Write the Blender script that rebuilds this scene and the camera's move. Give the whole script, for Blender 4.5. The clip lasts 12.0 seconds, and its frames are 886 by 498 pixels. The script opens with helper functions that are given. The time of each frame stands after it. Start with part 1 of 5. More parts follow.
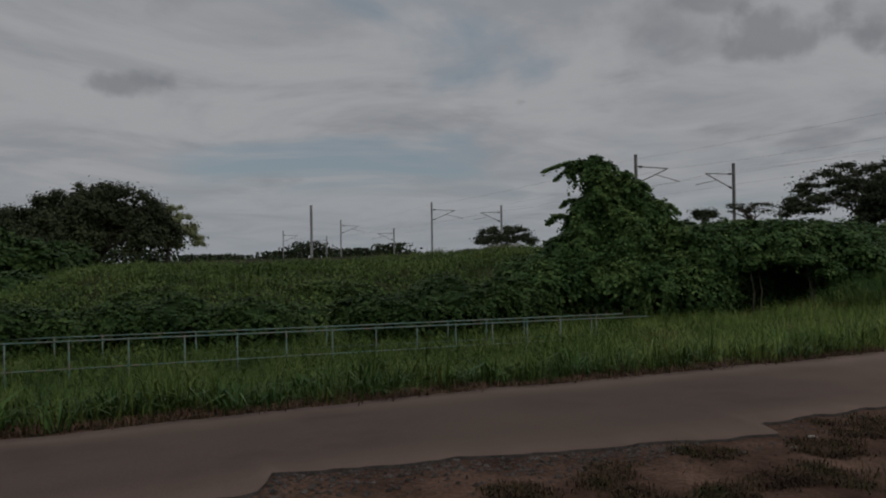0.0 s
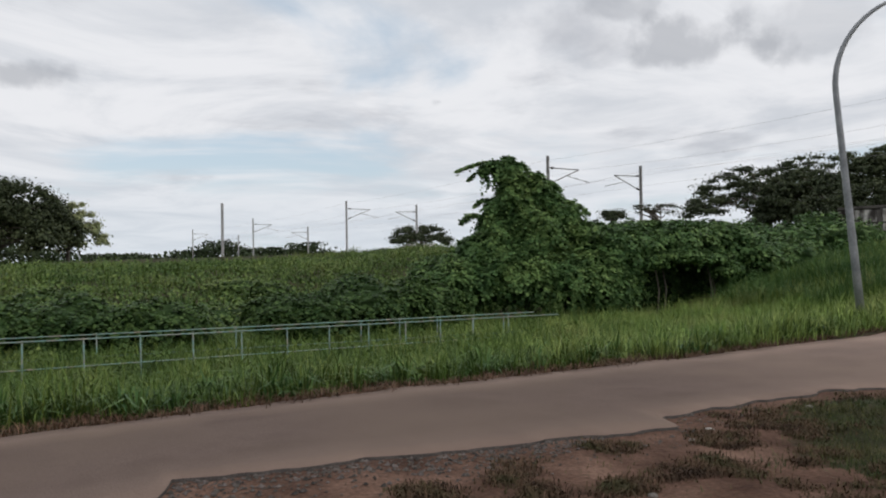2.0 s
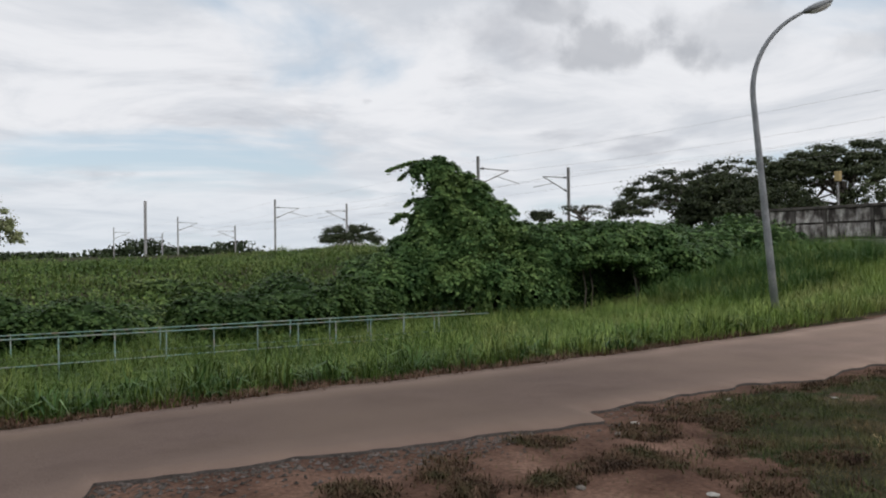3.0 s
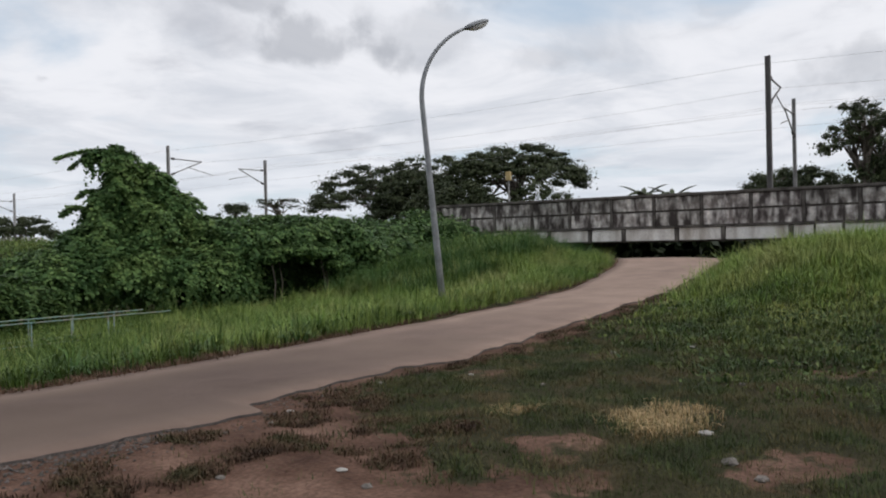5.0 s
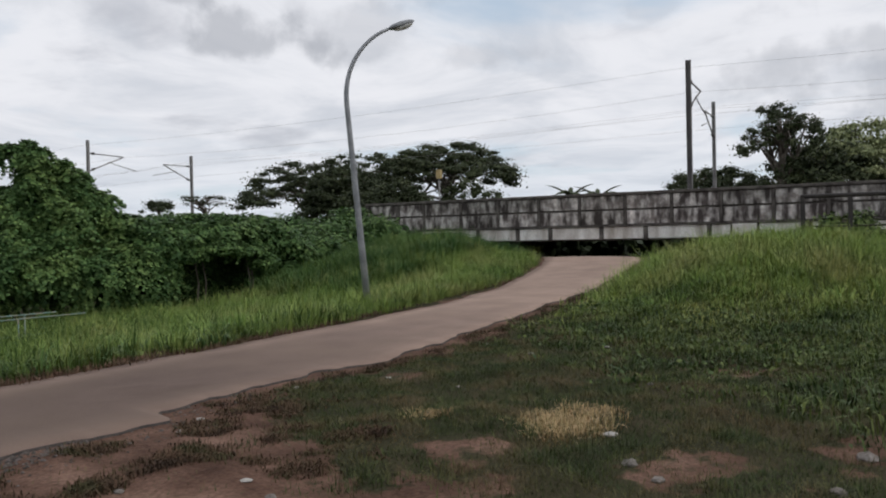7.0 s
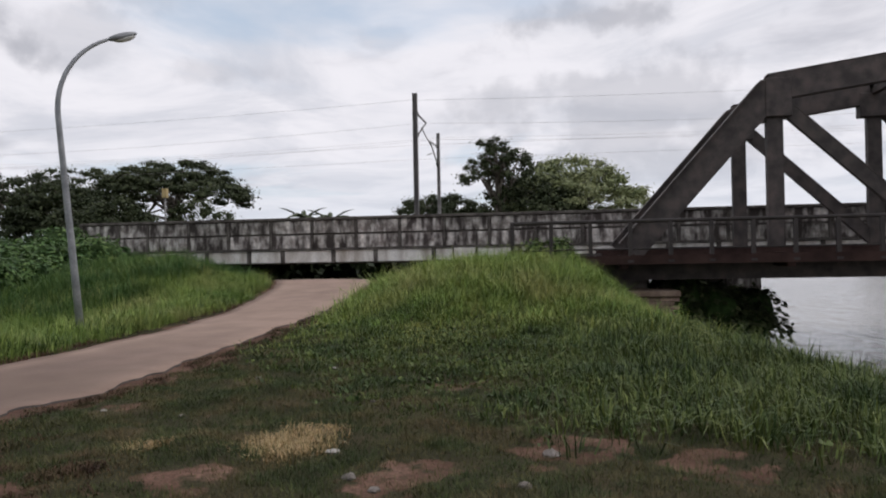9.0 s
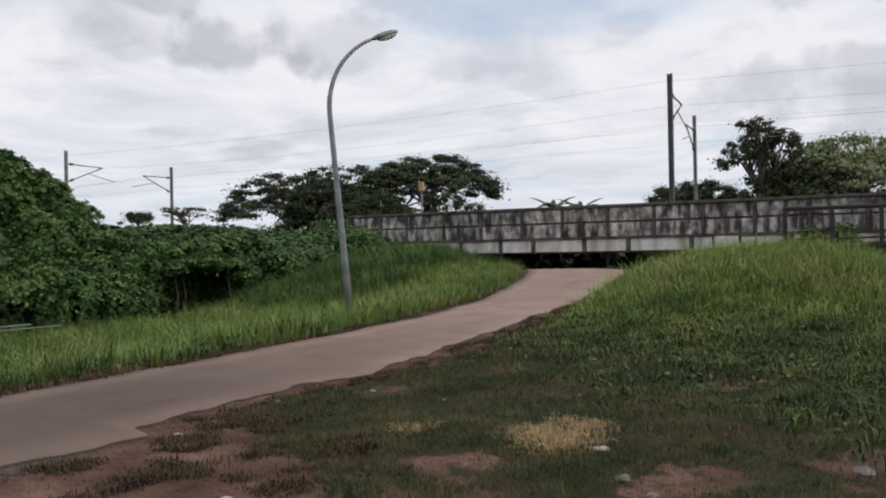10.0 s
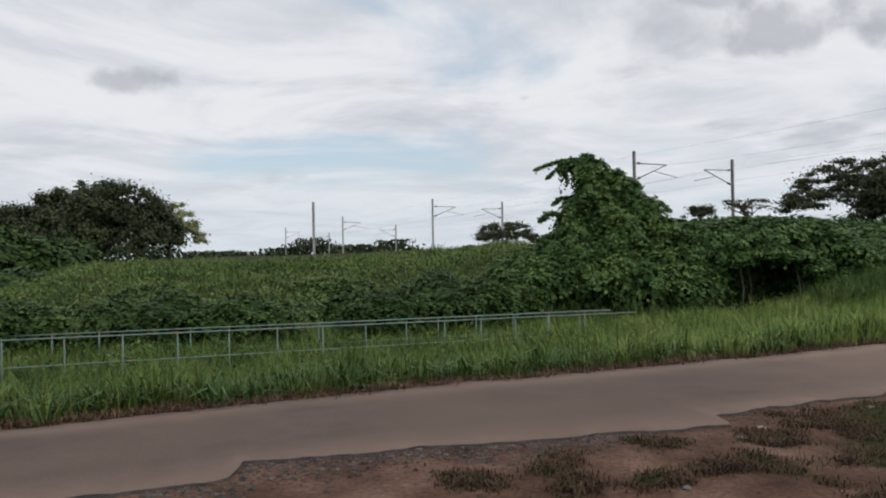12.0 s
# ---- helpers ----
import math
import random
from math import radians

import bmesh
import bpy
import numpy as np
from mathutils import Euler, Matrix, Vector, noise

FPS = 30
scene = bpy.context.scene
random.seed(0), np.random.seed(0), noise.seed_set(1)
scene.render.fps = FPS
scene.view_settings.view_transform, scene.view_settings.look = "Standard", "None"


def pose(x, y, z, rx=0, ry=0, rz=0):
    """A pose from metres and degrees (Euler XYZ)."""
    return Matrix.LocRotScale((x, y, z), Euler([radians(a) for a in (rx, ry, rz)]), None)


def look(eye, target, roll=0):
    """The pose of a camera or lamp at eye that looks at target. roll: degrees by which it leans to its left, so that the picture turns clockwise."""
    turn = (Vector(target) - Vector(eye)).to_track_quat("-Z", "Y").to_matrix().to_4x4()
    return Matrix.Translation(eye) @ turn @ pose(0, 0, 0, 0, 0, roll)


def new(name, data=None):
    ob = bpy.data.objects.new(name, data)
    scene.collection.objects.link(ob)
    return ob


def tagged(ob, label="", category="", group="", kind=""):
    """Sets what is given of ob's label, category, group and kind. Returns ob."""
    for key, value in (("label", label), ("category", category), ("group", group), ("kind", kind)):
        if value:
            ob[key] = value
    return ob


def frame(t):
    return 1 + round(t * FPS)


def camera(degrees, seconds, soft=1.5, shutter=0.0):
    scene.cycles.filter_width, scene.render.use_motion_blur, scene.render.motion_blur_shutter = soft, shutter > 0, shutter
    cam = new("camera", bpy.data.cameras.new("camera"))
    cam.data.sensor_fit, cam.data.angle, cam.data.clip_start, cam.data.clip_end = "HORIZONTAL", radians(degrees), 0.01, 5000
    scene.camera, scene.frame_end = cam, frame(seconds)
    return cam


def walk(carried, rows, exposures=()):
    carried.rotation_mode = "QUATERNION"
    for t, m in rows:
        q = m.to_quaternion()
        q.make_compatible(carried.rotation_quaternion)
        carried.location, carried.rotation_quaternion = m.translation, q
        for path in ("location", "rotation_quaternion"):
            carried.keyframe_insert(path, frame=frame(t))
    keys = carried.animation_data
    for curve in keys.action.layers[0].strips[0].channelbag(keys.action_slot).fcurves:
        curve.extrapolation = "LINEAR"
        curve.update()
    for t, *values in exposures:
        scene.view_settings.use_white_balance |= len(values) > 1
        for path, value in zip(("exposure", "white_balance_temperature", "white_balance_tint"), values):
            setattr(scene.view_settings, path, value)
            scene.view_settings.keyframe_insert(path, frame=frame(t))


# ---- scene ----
# X runs along the lane towards the railway, Y across it, away from the river.
cam = camera(58.7, 12.0, soft=2.0)
walk(cam, [
    (0, pose(-0.028, 0.468, 1.631, 90.741, 0.906, -24.538)),
    (0.5, pose(-0.004, 0.441, 1.640, 90.698, 0.949, -25.851)),
    (1, pose(0.017, 0.462, 1.633, 90.674, 0.949, -27.526)),
    (1.5, pose(0.027, 0.473, 1.628, 90.632, 0.947, -29.009)),
    (2, pose(0.035, 0.474, 1.627, 90.599, 0.900, -30.677)),
    (2.5, pose(0.037, 0.491, 1.619, 90.566, 0.824, -32.447)),
    (3, pose(0.014, 0.472, 1.608, 90.515, 0.746, -35.747)),
    (3.5, pose(0.024, 0.387, 1.616, 90.342, 0.617, -40.173)),
    (3.7, pose(0.055, 0.310, 1.613, 90.280, 0.556, -42.965)),
    (5.3, pose(0.107, -0.109, 1.656, 89.444, 1.250, -57.897)),
    (5.5, pose(0.079, -0.124, 1.676, 89.285, 1.100, -57.791)),
    (6, pose(0.071, -0.177, 1.694, 89.156, 1.267, -57.789)),
    (6.5, pose(0.107, -0.208, 1.696, 89.171, 1.268, -57.894)),
    (7, pose(0.187, -0.251, 1.711, 89.310, 1.203, -61.976)),
    (7.5, pose(0.151, -0.328, 1.697, 89.745, 0.849, -69.553)),
    (7.7, pose(0.055, -0.372, 1.690, 90.015, 0.399, -72.819)),
    (8.5, pose(-0.030, -0.430, 1.725, 90.400, 0.800, -82.600)),
    (9.3, pose(-0.051, -0.428, 1.741, 90.607, 1.171, -77.401)),
    (9.5, pose(0.122, -0.311, 1.718, 90.530, 1.073, -73.384)),
    (10, pose(0.313, -0.130, 1.683, 90.210, 1.098, -63.305)),
    (10.5, pose(0.325, 0.007, 1.647, 90.108, 1.043, -52.504)),
    (11, pose(0.167, -0.059, 1.660, 90.311, 1.051, -39.602)),
    (11.5, pose(0.161, -0.016, 1.650, 90.541, 0.800, -29.857)),
    (12, pose(0.136, -0.007, 1.661, 90.461, 1.023, -24.269)),
], exposures=[
    (0, -1.35, 6500, 10), (0.1, -0.85, 6500, 10), (0.2, -0.35, 6500, 10), (0.3, -0.06, 6500, 10), (0.4, -0.03, 6500, 10), (2.5, 0.0, 6500, 10), (5.3, 0.05, 6420, 11),
    (6.5, 0.03, 6420, 11), (7.5, -0.02, 6420, 11), (8.5, 0.02, 6480, 13), (9.3, 0.06, 6500, 15), (10, 0.06, 6460, 13), (10.5, 0.05, 6420, 11), (11.5, 0.0, 6420, 10), (12, -0.04, 6450, 10)])

# ---- world and sun ----
SUN_ELEVATION, SUN_AZIMUTH = radians(42), radians(150)
world = bpy.data.worlds.new("overcast_sky")
scene.world = world
world.use_nodes = True
wt = world.node_tree
wt.nodes.clear()


def wmath(op, a, b):
    n = wt.nodes.new("ShaderNodeMath")
    n.operation = op
    for i, v in enumerate((a, b)):
        if isinstance(v, (int, float)):
            n.inputs[i].default_value = v
        else:
            wt.links.new(v, n.inputs[i])
    return n.outputs[0]


def wmix(fac, a, b):
    n = wt.nodes.new("ShaderNodeMixRGB")
    for i, v in enumerate((fac, a, b)):
        if isinstance(v, (int, float)):
            n.inputs[i].default_value = v
        elif isinstance(v, tuple):
            n.inputs[i].default_value = v
        else:
            wt.links.new(v, n.inputs[i])
    return n.outputs[0]


def wramp(value, stops):
    n = wt.nodes.new("ShaderNodeValToRGB")
    r = n.color_ramp
    while len(r.elements) < len(stops):
        r.elements.new(0.5)
    for e, (p, v) in zip(r.elements, stops):
        e.position, e.color = p, (v, v, v, 1)
    r.interpolation = "EASE"
    wt.links.new(value, n.inputs[0])
    return n.outputs[0]


sky = wt.nodes.new("ShaderNodeTexSky")
sky.sky_type = "NISHITA"
sky.sun_disc = False
sky.sun_elevation, sky.sun_rotation = SUN_ELEVATION, SUN_AZIMUTH
skyb = wt.nodes.new("ShaderNodeMixRGB")
skyb.blend_type = "MULTIPLY"
skyb.inputs[0].default_value = 1.0
wt.links.new(sky.outputs[0], skyb.inputs[1])
skyb.inputs[2].default_value = (0.11, 0.11, 0.11, 1)
coord = wt.nodes.new("ShaderNodeTexCoord")
sep = wt.nodes.new("ShaderNodeSeparateXYZ")
wt.links.new(coord.outputs["Generated"], sep.inputs[0])
dx, dy, dz = sep.outputs
# the cloud layer is a flat sheet: its pattern narrows towards the horizon
deep = wmath("MAXIMUM", wmath("ADD", dz, 0.10), 0.03)
flat = wt.nodes.new("ShaderNodeCombineXYZ")
wt.links.new(wmath("DIVIDE", dx, deep), flat.inputs[0])
wt.links.new(wmath("DIVIDE", dy, deep), flat.inputs[1])


def cloud_noise(scale, detail, rough, offset, distort=0.0):
    m = wt.nodes.new("ShaderNodeVectorMath")
    m.operation = "ADD"
    wt.links.new(flat.outputs[0], m.inputs[0])
    m.inputs[1].default_value = (offset, offset * 0.7, 0)
    n = wt.nodes.new("ShaderNodeTexNoise")
    n.inputs["Scale"].default_value = scale
    n.inputs["Detail"].default_value = detail
    n.inputs["Roughness"].default_value = rough
    n.inputs["Distortion"].default_value = distort
    wt.links.new(m.outputs[0], n.inputs["Vector"])
    return n.outputs[0]


cover = wramp(cloud_noise(0.55, 6, 0.55, 3.0, 0.4), [(0.30, 0.0), (0.47, 1.0)])
shade = wramp(cloud_noise(1.1, 7, 0.6, 11.0, 0.6), [(0.38, 0.0), (0.68, 1.0)])
grey = wramp(cloud_noise(0.9, 6, 0.55, 27.0, 0.3), [(0.56, 0.0), (0.70, 1.0)])
bright = wmix(shade, (0.83, 0.84, 0.87, 1), (0.62, 0.65, 0.70, 1))
bright = wmix(wmath("MULTIPLY", grey, 0.55), bright, (0.40, 0.42, 0.47, 1))


def lone_cloud(colour, az, el, wide, high, dark):
    """A small grey cloud in a direction of the sky, with a ragged rim."""
    a = radians(az)
    vx, vy = math.sin(a), math.cos(a)
    across = wmath("SUBTRACT", wmath("MULTIPLY", dx, vy), wmath("MULTIPLY", dy, vx))
    ahead = wmath("ADD", wmath("MULTIPLY", dx, vx), wmath("MULTIPLY", dy, vy))
    up = wmath("SUBTRACT", dz, math.sin(radians(el)))
    ex, ez = wmath("DIVIDE", across, math.sin(radians(wide))), wmath("DIVIDE", up, math.sin(radians(high)))
    r = wmath("SQRT", wmath("ADD", wmath("MULTIPLY", ex, ex), wmath("MULTIPLY", ez, ez)), 0.0)
    rag = wt.nodes.new("ShaderNodeTexNoise")
    rag.inputs["Scale"].default_value, rag.inputs["Detail"].default_value = 16.0, 6.0
    wt.links.new(coord.outputs["Generated"], rag.inputs["Vector"])
    body = wmath("SUBTRACT", wmath("ADD", wmath("SUBTRACT", 1.0, r), wmath("MULTIPLY", wmath("SUBTRACT", rag.outputs[0], 0.5), 3.2)), 0.0)
    inside = wmath("MULTIPLY", wramp(body, [(0.0, 0.0), (0.75, 1.0)]), wmath("GREATER_THAN", ahead, 0.0))
    return wmix(wmath("MULTIPLY", inside, dark), colour, (0.36, 0.38, 0.42, 1))


for az, el, wide, high, dark in ((47.5, 13.8, 6.5, 2.0, 0.6), (43, 17.2, 3.0, 1.2, 0.45), (3.5, 12.2, 3.4, 1.1, 0.6), (30.5, 11.2, 1.0, 0.5, 0.45), (93, 16.4, 8, 1.5, 0.6), (60, 17.5, 3.5, 1.4, 0.35), (77.5, 15.5, 2.8, 0.9, 0.3), (95, 9, 13, 6, 0.42), (57, 15, 6, 3, 0.3), (66, 13, 5, 1.2, 0.3)):
    bright = lone_cloud(bright, az, el, wide, high, dark)
haze = wramp(dz, [(0.0, 1.0), (0.16, 0.0)])
veiled = wmix(wmath("MULTIPLY", haze, 0.6), wmix(cover, wmix(0.6, skyb.outputs[0], (0.62, 0.73, 0.82, 1)), bright), (0.64, 0.71, 0.78, 1))
back = wt.nodes.new("ShaderNodeBackground")
wt.links.new(veiled, back.inputs[0])
back.inputs[1].default_value = 1.0
wout = wt.nodes.new("ShaderNodeOutputWorld")
wt.links.new(back.outputs[0], wout.inputs[0])

sun = new("sun", bpy.data.lights.new("sun", "SUN"))
sun.data.energy, sun.data.angle, sun.data.color = 0.9, radians(25), (1.0, 0.96, 0.9)
sun.matrix_world = look((0, 0, 60), (-60 * math.sin(SUN_AZIMUTH) / math.tan(SUN_ELEVATION), -60 * math.cos(SUN_AZIMUTH) / math.tan(SUN_ELEVATION), 0))

# ---- materials ----
def material(name, colours, scale=4.0, rough=0.85, bump=0.3, fine=40.0, metal=0.0, vary=0.0, spread=0.5, island=False, stain=None):
    """A surface of two or three colours mixed by coarse and fine noise, with relief. stain: (colour, scale, how much, stretch in z)."""
    m = bpy.data.materials.new(name)
    m.use_nodes = True
    nt = m.node_tree
    b = nt.nodes["Principled BSDF"]
    b.inputs["Roughness"].default_value, b.inputs["Metallic"].default_value = rough, metal
    b.inputs["Specular IOR Level"].default_value = 0.5 if rough < 0.8 else 0.12
    tc = nt.nodes.new("ShaderNodeTexCoord")
    geo = nt.nodes.new("ShaderNodeNewGeometry")

    def noise_at(s, detail=5, stretch=None):
        n = nt.nodes.new("ShaderNodeTexNoise")
        n.inputs["Scale"].default_value, n.inputs["Detail"].default_value = s, detail
        src = geo.outputs["Position"]
        if stretch:
            mp = nt.nodes.new("ShaderNodeMapping")
            mp.inputs["Scale"].default_value = stretch
            nt.links.new(src, mp.inputs[0])
            src = mp.outputs[0]
        nt.links.new(src, n.inputs["Vector"])
        return n.outputs[0]

    def ramp_of(v, stops):
        r = nt.nodes.new("ShaderNodeValToRGB")
        while len(r.color_ramp.elements) < len(stops):
            r.color_ramp.elements.new(0.5)
        for e, (p, c) in zip(r.color_ramp.elements, stops):
            e.position, e.color = p, (*c, 1)
        nt.links.new(v, r.inputs[0])
        return r.outputs[0]

    lo, hi = 0.5 - spread * 0.3, 0.5 + spread * 0.3
    n = len(colours)
    col = ramp_of(noise_at(scale), [(lo + (hi - lo) * i / max(1, n - 1), c) for i, c in enumerate(colours)])
    f = ramp_of(noise_at(fine, 4), [(0.3, (0.72,) * 3), (0.7, (1.22,) * 3)])
    mul = nt.nodes.new("ShaderNodeMixRGB")
    mul.blend_type = "MULTIPLY"
    mul.inputs[0].default_value = 0.8
    nt.links.new(col, mul.inputs[1])
    nt.links.new(f, mul.inputs[2])
    col = mul.outputs[0]
    if stain:
        sc, ss, amount, zs = stain
        sf = ramp_of(noise_at(ss, 6, (1, 1, zs)), [(0.5 - amount * 0.5, (0, 0, 0)), (0.75 - amount * 0.4, (1, 1, 1))])
        sm = nt.nodes.new("ShaderNodeMixRGB")
        nt.links.new(sf, sm.inputs[0])
        nt.links.new(col, sm.inputs[1])
        sm.inputs[2].default_value = (*sc, 1)
        col = sm.outputs[0]
    if vary:
        info = nt.nodes.new("ShaderNodeObjectInfo")
        src = geo.outputs["Random Per Island"] if island else info.outputs["Random"]
        hs = nt.nodes.new("ShaderNodeHueSaturation")
        vr = nt.nodes.new("ShaderNodeMapRange")
        vr.inputs["To Min"].default_value, vr.inputs["To Max"].default_value = 1 - vary, 1 + vary
        nt.links.new(src, vr.inputs["Value"])
        nt.links.new(vr.outputs[0], hs.inputs["Value"])
        hr = nt.nodes.new("ShaderNodeMapRange")
        hr.inputs["To Min"].default_value, hr.inputs["To Max"].default_value = 0.5 + vary * 0.05, 0.5 - vary * 0.05
        nt.links.new(src, hr.inputs["Value"])
        nt.links.new(hr.outputs[0], hs.inputs["Hue"])
        nt.links.new(col, hs.inputs["Color"])
        col = hs.outputs[0]
    nt.links.new(col, b.inputs["Base Color"])
    if bump:
        bp = nt.nodes.new("ShaderNodeBump")
        bp.inputs["Strength"].default_value, bp.inputs["Distance"].default_value = bump, 0.02
        nt.links.new(noise_at(fine, 5), bp.inputs["Height"])
        nt.links.new(bp.outputs[0], b.inputs["Normal"])
    return m


def leafy(name, colours, scale, vary=0.35, rough=0.55, through_light=0.25):
    m = material(name, colours, scale, rough, 0.0, 9.0, vary=vary, island=True)
    b = m.node_tree.nodes["Principled BSDF"]
    b.inputs["Specular IOR Level"].default_value = 0.14
    b.inputs["Transmission Weight"].default_value = 0.0
    b.inputs["Subsurface Weight"].default_value = 0.0
    return m


M = {
    "asphalt": material("worn_asphalt", [(0.096, 0.068, 0.059), (0.136, 0.098, 0.084), (0.115, 0.083, 0.071)], 0.7, 0.9, 0.5, 55.0, stain=((0.15, 0.11, 0.088), 0.33, 0.30, 1.0)),
    "edge": material("broken_asphalt_edge", [(0.055, 0.048, 0.045), (0.10, 0.085, 0.078)], 6.0, 0.95, 0.8, 60.0),
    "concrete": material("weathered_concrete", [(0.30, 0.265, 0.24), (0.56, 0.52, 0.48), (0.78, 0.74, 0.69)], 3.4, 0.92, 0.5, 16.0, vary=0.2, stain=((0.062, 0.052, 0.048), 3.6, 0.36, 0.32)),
    # one darker concrete for coping, pilasters, ribs, deck and the faces set back
    "dark_concrete": material("dark_bridge_concrete", [(0.06, 0.052, 0.048), (0.15, 0.135, 0.12)], 2.0, 0.92, 0.5, 30.0),
    "white": material("whitewashed_girder", [(0.74, 0.71, 0.66), (0.85, 0.83, 0.79)], 1.2, 0.85, 0.2, 25.0, stain=((0.40, 0.35, 0.30), 1.8, 0.16, 0.3)),
    "steel": material("rusty_dark_steel", [(0.030, 0.024, 0.022), (0.056, 0.045, 0.041), (0.085, 0.066, 0.058)], 2.2, 0.7, 0.3, 45.0, vary=0.12),
    "rail": material("dark_railing_steel", [(0.018, 0.014, 0.013), (0.038, 0.029, 0.026)], 3.0, 0.65, 0.2, 40.0),
    # mast steel lightened for the far masts: distance haze put into the colour
    "mast_far": material("haze_paled_mast", [(0.30, 0.30, 0.30), (0.40, 0.39, 0.38)], 1.5, 0.7, 0.1, 30.0),
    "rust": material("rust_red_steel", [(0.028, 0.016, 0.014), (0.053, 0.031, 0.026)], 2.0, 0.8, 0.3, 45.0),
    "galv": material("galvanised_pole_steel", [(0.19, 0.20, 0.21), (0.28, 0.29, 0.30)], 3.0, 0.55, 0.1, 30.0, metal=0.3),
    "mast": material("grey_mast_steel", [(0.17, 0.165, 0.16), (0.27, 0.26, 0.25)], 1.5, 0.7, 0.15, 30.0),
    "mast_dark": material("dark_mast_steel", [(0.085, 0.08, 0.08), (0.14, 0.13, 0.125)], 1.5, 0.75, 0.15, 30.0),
    "lens": material("frosted_lamp_bowl", [(0.5, 0.5, 0.48), (0.6, 0.6, 0.58)], 6.0, 0.3, 0.0, 30.0),
    "wire": material("dull_copper_wire", [(0.390, 0.375, 0.375), (0.480, 0.465, 0.465)], 3.0, 0.6, 0.0, 30.0),
    "fence": material("pale_green_pipe_paint", [(0.105, 0.20, 0.175), (0.17, 0.28, 0.25)], 5.0, 0.6, 0.1, 40.0, vary=0.12, stain=((0.28, 0.22, 0.17), 7.0, 0.12, 1.0)),
    "brick": material("old_brick_masonry", [(0.22, 0.15, 0.12), (0.33, 0.24, 0.19)], 3.0, 0.95, 0.6, 30.0, vary=0.2),
    "stone": material("pale_stone", [(0.150, 0.131, 0.116), (0.240, 0.217, 0.195)], 8.0, 0.9, 0.5, 40.0, vary=0.15),
    "litter": material("dirty_white_litter", [(0.288, 0.272, 0.240), (0.416, 0.392, 0.360)], 9.0, 0.7, 0.2, 40.0),
    "bark": material("grey_brown_bark", [(0.10, 0.085, 0.07), (0.19, 0.165, 0.14)], 2.5, 0.95, 0.6, 18.0),
    "yellow": material("faded_yellow_panel", [(0.42, 0.31, 0.13), (0.5, 0.38, 0.18)], 3.0, 0.7, 0.1, 20.0),
    "wall_far": material("pale_far_wall", [(0.5, 0.48, 0.45), (0.6, 0.58, 0.55)], 1.0, 0.9, 0.2, 10.0),
    "roof_far": material("far_sheet_roof", [(0.33, 0.31, 0.3), (0.42, 0.4, 0.39)], 1.0, 0.8, 0.2, 10.0),
    "clod": material("dark_dry_weeds", [(0.046, 0.030, 0.020), (0.105, 0.068, 0.043), (0.060, 0.054, 0.026)], 3.0, 0.95, 0.5, 40.0, vary=0.3, island=True),
    "grass": leafy("verge_grass", [(0.053, 0.101, 0.020), (0.095, 0.153, 0.033), (0.149, 0.197, 0.050)], 0.7, 0.45),
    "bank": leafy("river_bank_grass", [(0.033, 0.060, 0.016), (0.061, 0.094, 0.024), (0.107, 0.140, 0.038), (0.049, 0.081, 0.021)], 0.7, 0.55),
    # yellower grass of the crest, its colour also raised for the stronger light there
    "bank_top": leafy("lit_crest_grass", [(0.084, 0.130, 0.032), (0.151, 0.203, 0.048), (0.257, 0.284, 0.081)], 0.7, 0.5),
    "mound": leafy("dense_mound_grass", [(0.053, 0.115, 0.035), (0.095, 0.172, 0.047)], 0.5, 0.4),
    "bankleaf": leafy("bank_weed_leaves", [(0.040, 0.068, 0.020), (0.066, 0.101, 0.028), (0.099, 0.131, 0.039)], 0.8, 0.45),
    "lawn": leafy("trodden_lawn_grass", [(0.037, 0.054, 0.018), (0.060, 0.082, 0.026), (0.095, 0.094, 0.037), (0.127, 0.101, 0.048)], 1.6, 0.5),
    "straw": leafy("dry_straw_grass", [(0.30, 0.215, 0.10), (0.44, 0.33, 0.165)], 1.5),
    "reed": leafy("seeding_tall_grass", [(0.169, 0.273, 0.061), (0.258, 0.347, 0.091), (0.323, 0.330, 0.125)], 0.45),
    "field": leafy("rank_field_grass", [(0.060, 0.110, 0.026), (0.098, 0.155, 0.036), (0.145, 0.185, 0.052)], 0.25),
    "ivy": leafy("creeper_leaves", [(0.052, 0.105, 0.033), (0.080, 0.147, 0.045), (0.118, 0.192, 0.058)], 0.9, 0.42),
    "vine": leafy("weed_leaves", [(0.058, 0.104, 0.026), (0.090, 0.144, 0.037), (0.122, 0.173, 0.050)], 0.4, 0.45),
    "bush": leafy("dark_bush_leaves", [(0.036, 0.072, 0.020), (0.060, 0.108, 0.029)], 0.6, 0.4),
    "tree": leafy("dark_tree_leaves", [(0.036, 0.048, 0.022), (0.062, 0.078, 0.034)], 0.15, 0.35),
    "tree_light": leafy("yellow_green_tree_leaves", [(0.168, 0.204, 0.086), (0.282, 0.306, 0.152)], 0.15, 0.35),
    "far_wood": leafy("far_wood_leaves", [(0.035, 0.052, 0.024), (0.055, 0.075, 0.035)], 0.05, 0.3),
    "gravel": material("crumbled_tarmac", [(0.045, 0.038, 0.034), (0.13, 0.11, 0.098)], 14.0, 0.9, 0.2, 50.0, vary=0.35, island=True),
    "thatch": leafy("dead_brown_stems", [(0.11, 0.065, 0.04), (0.19, 0.12, 0.075)], 1.5),
    # darker than any leaf: the shade between leaves, put into the colour
    "core": material("leaf_gap_shade", [(0.020, 0.040, 0.012), (0.038, 0.068, 0.02)], 2.0, 0.95, 0.8, 8.0),
}


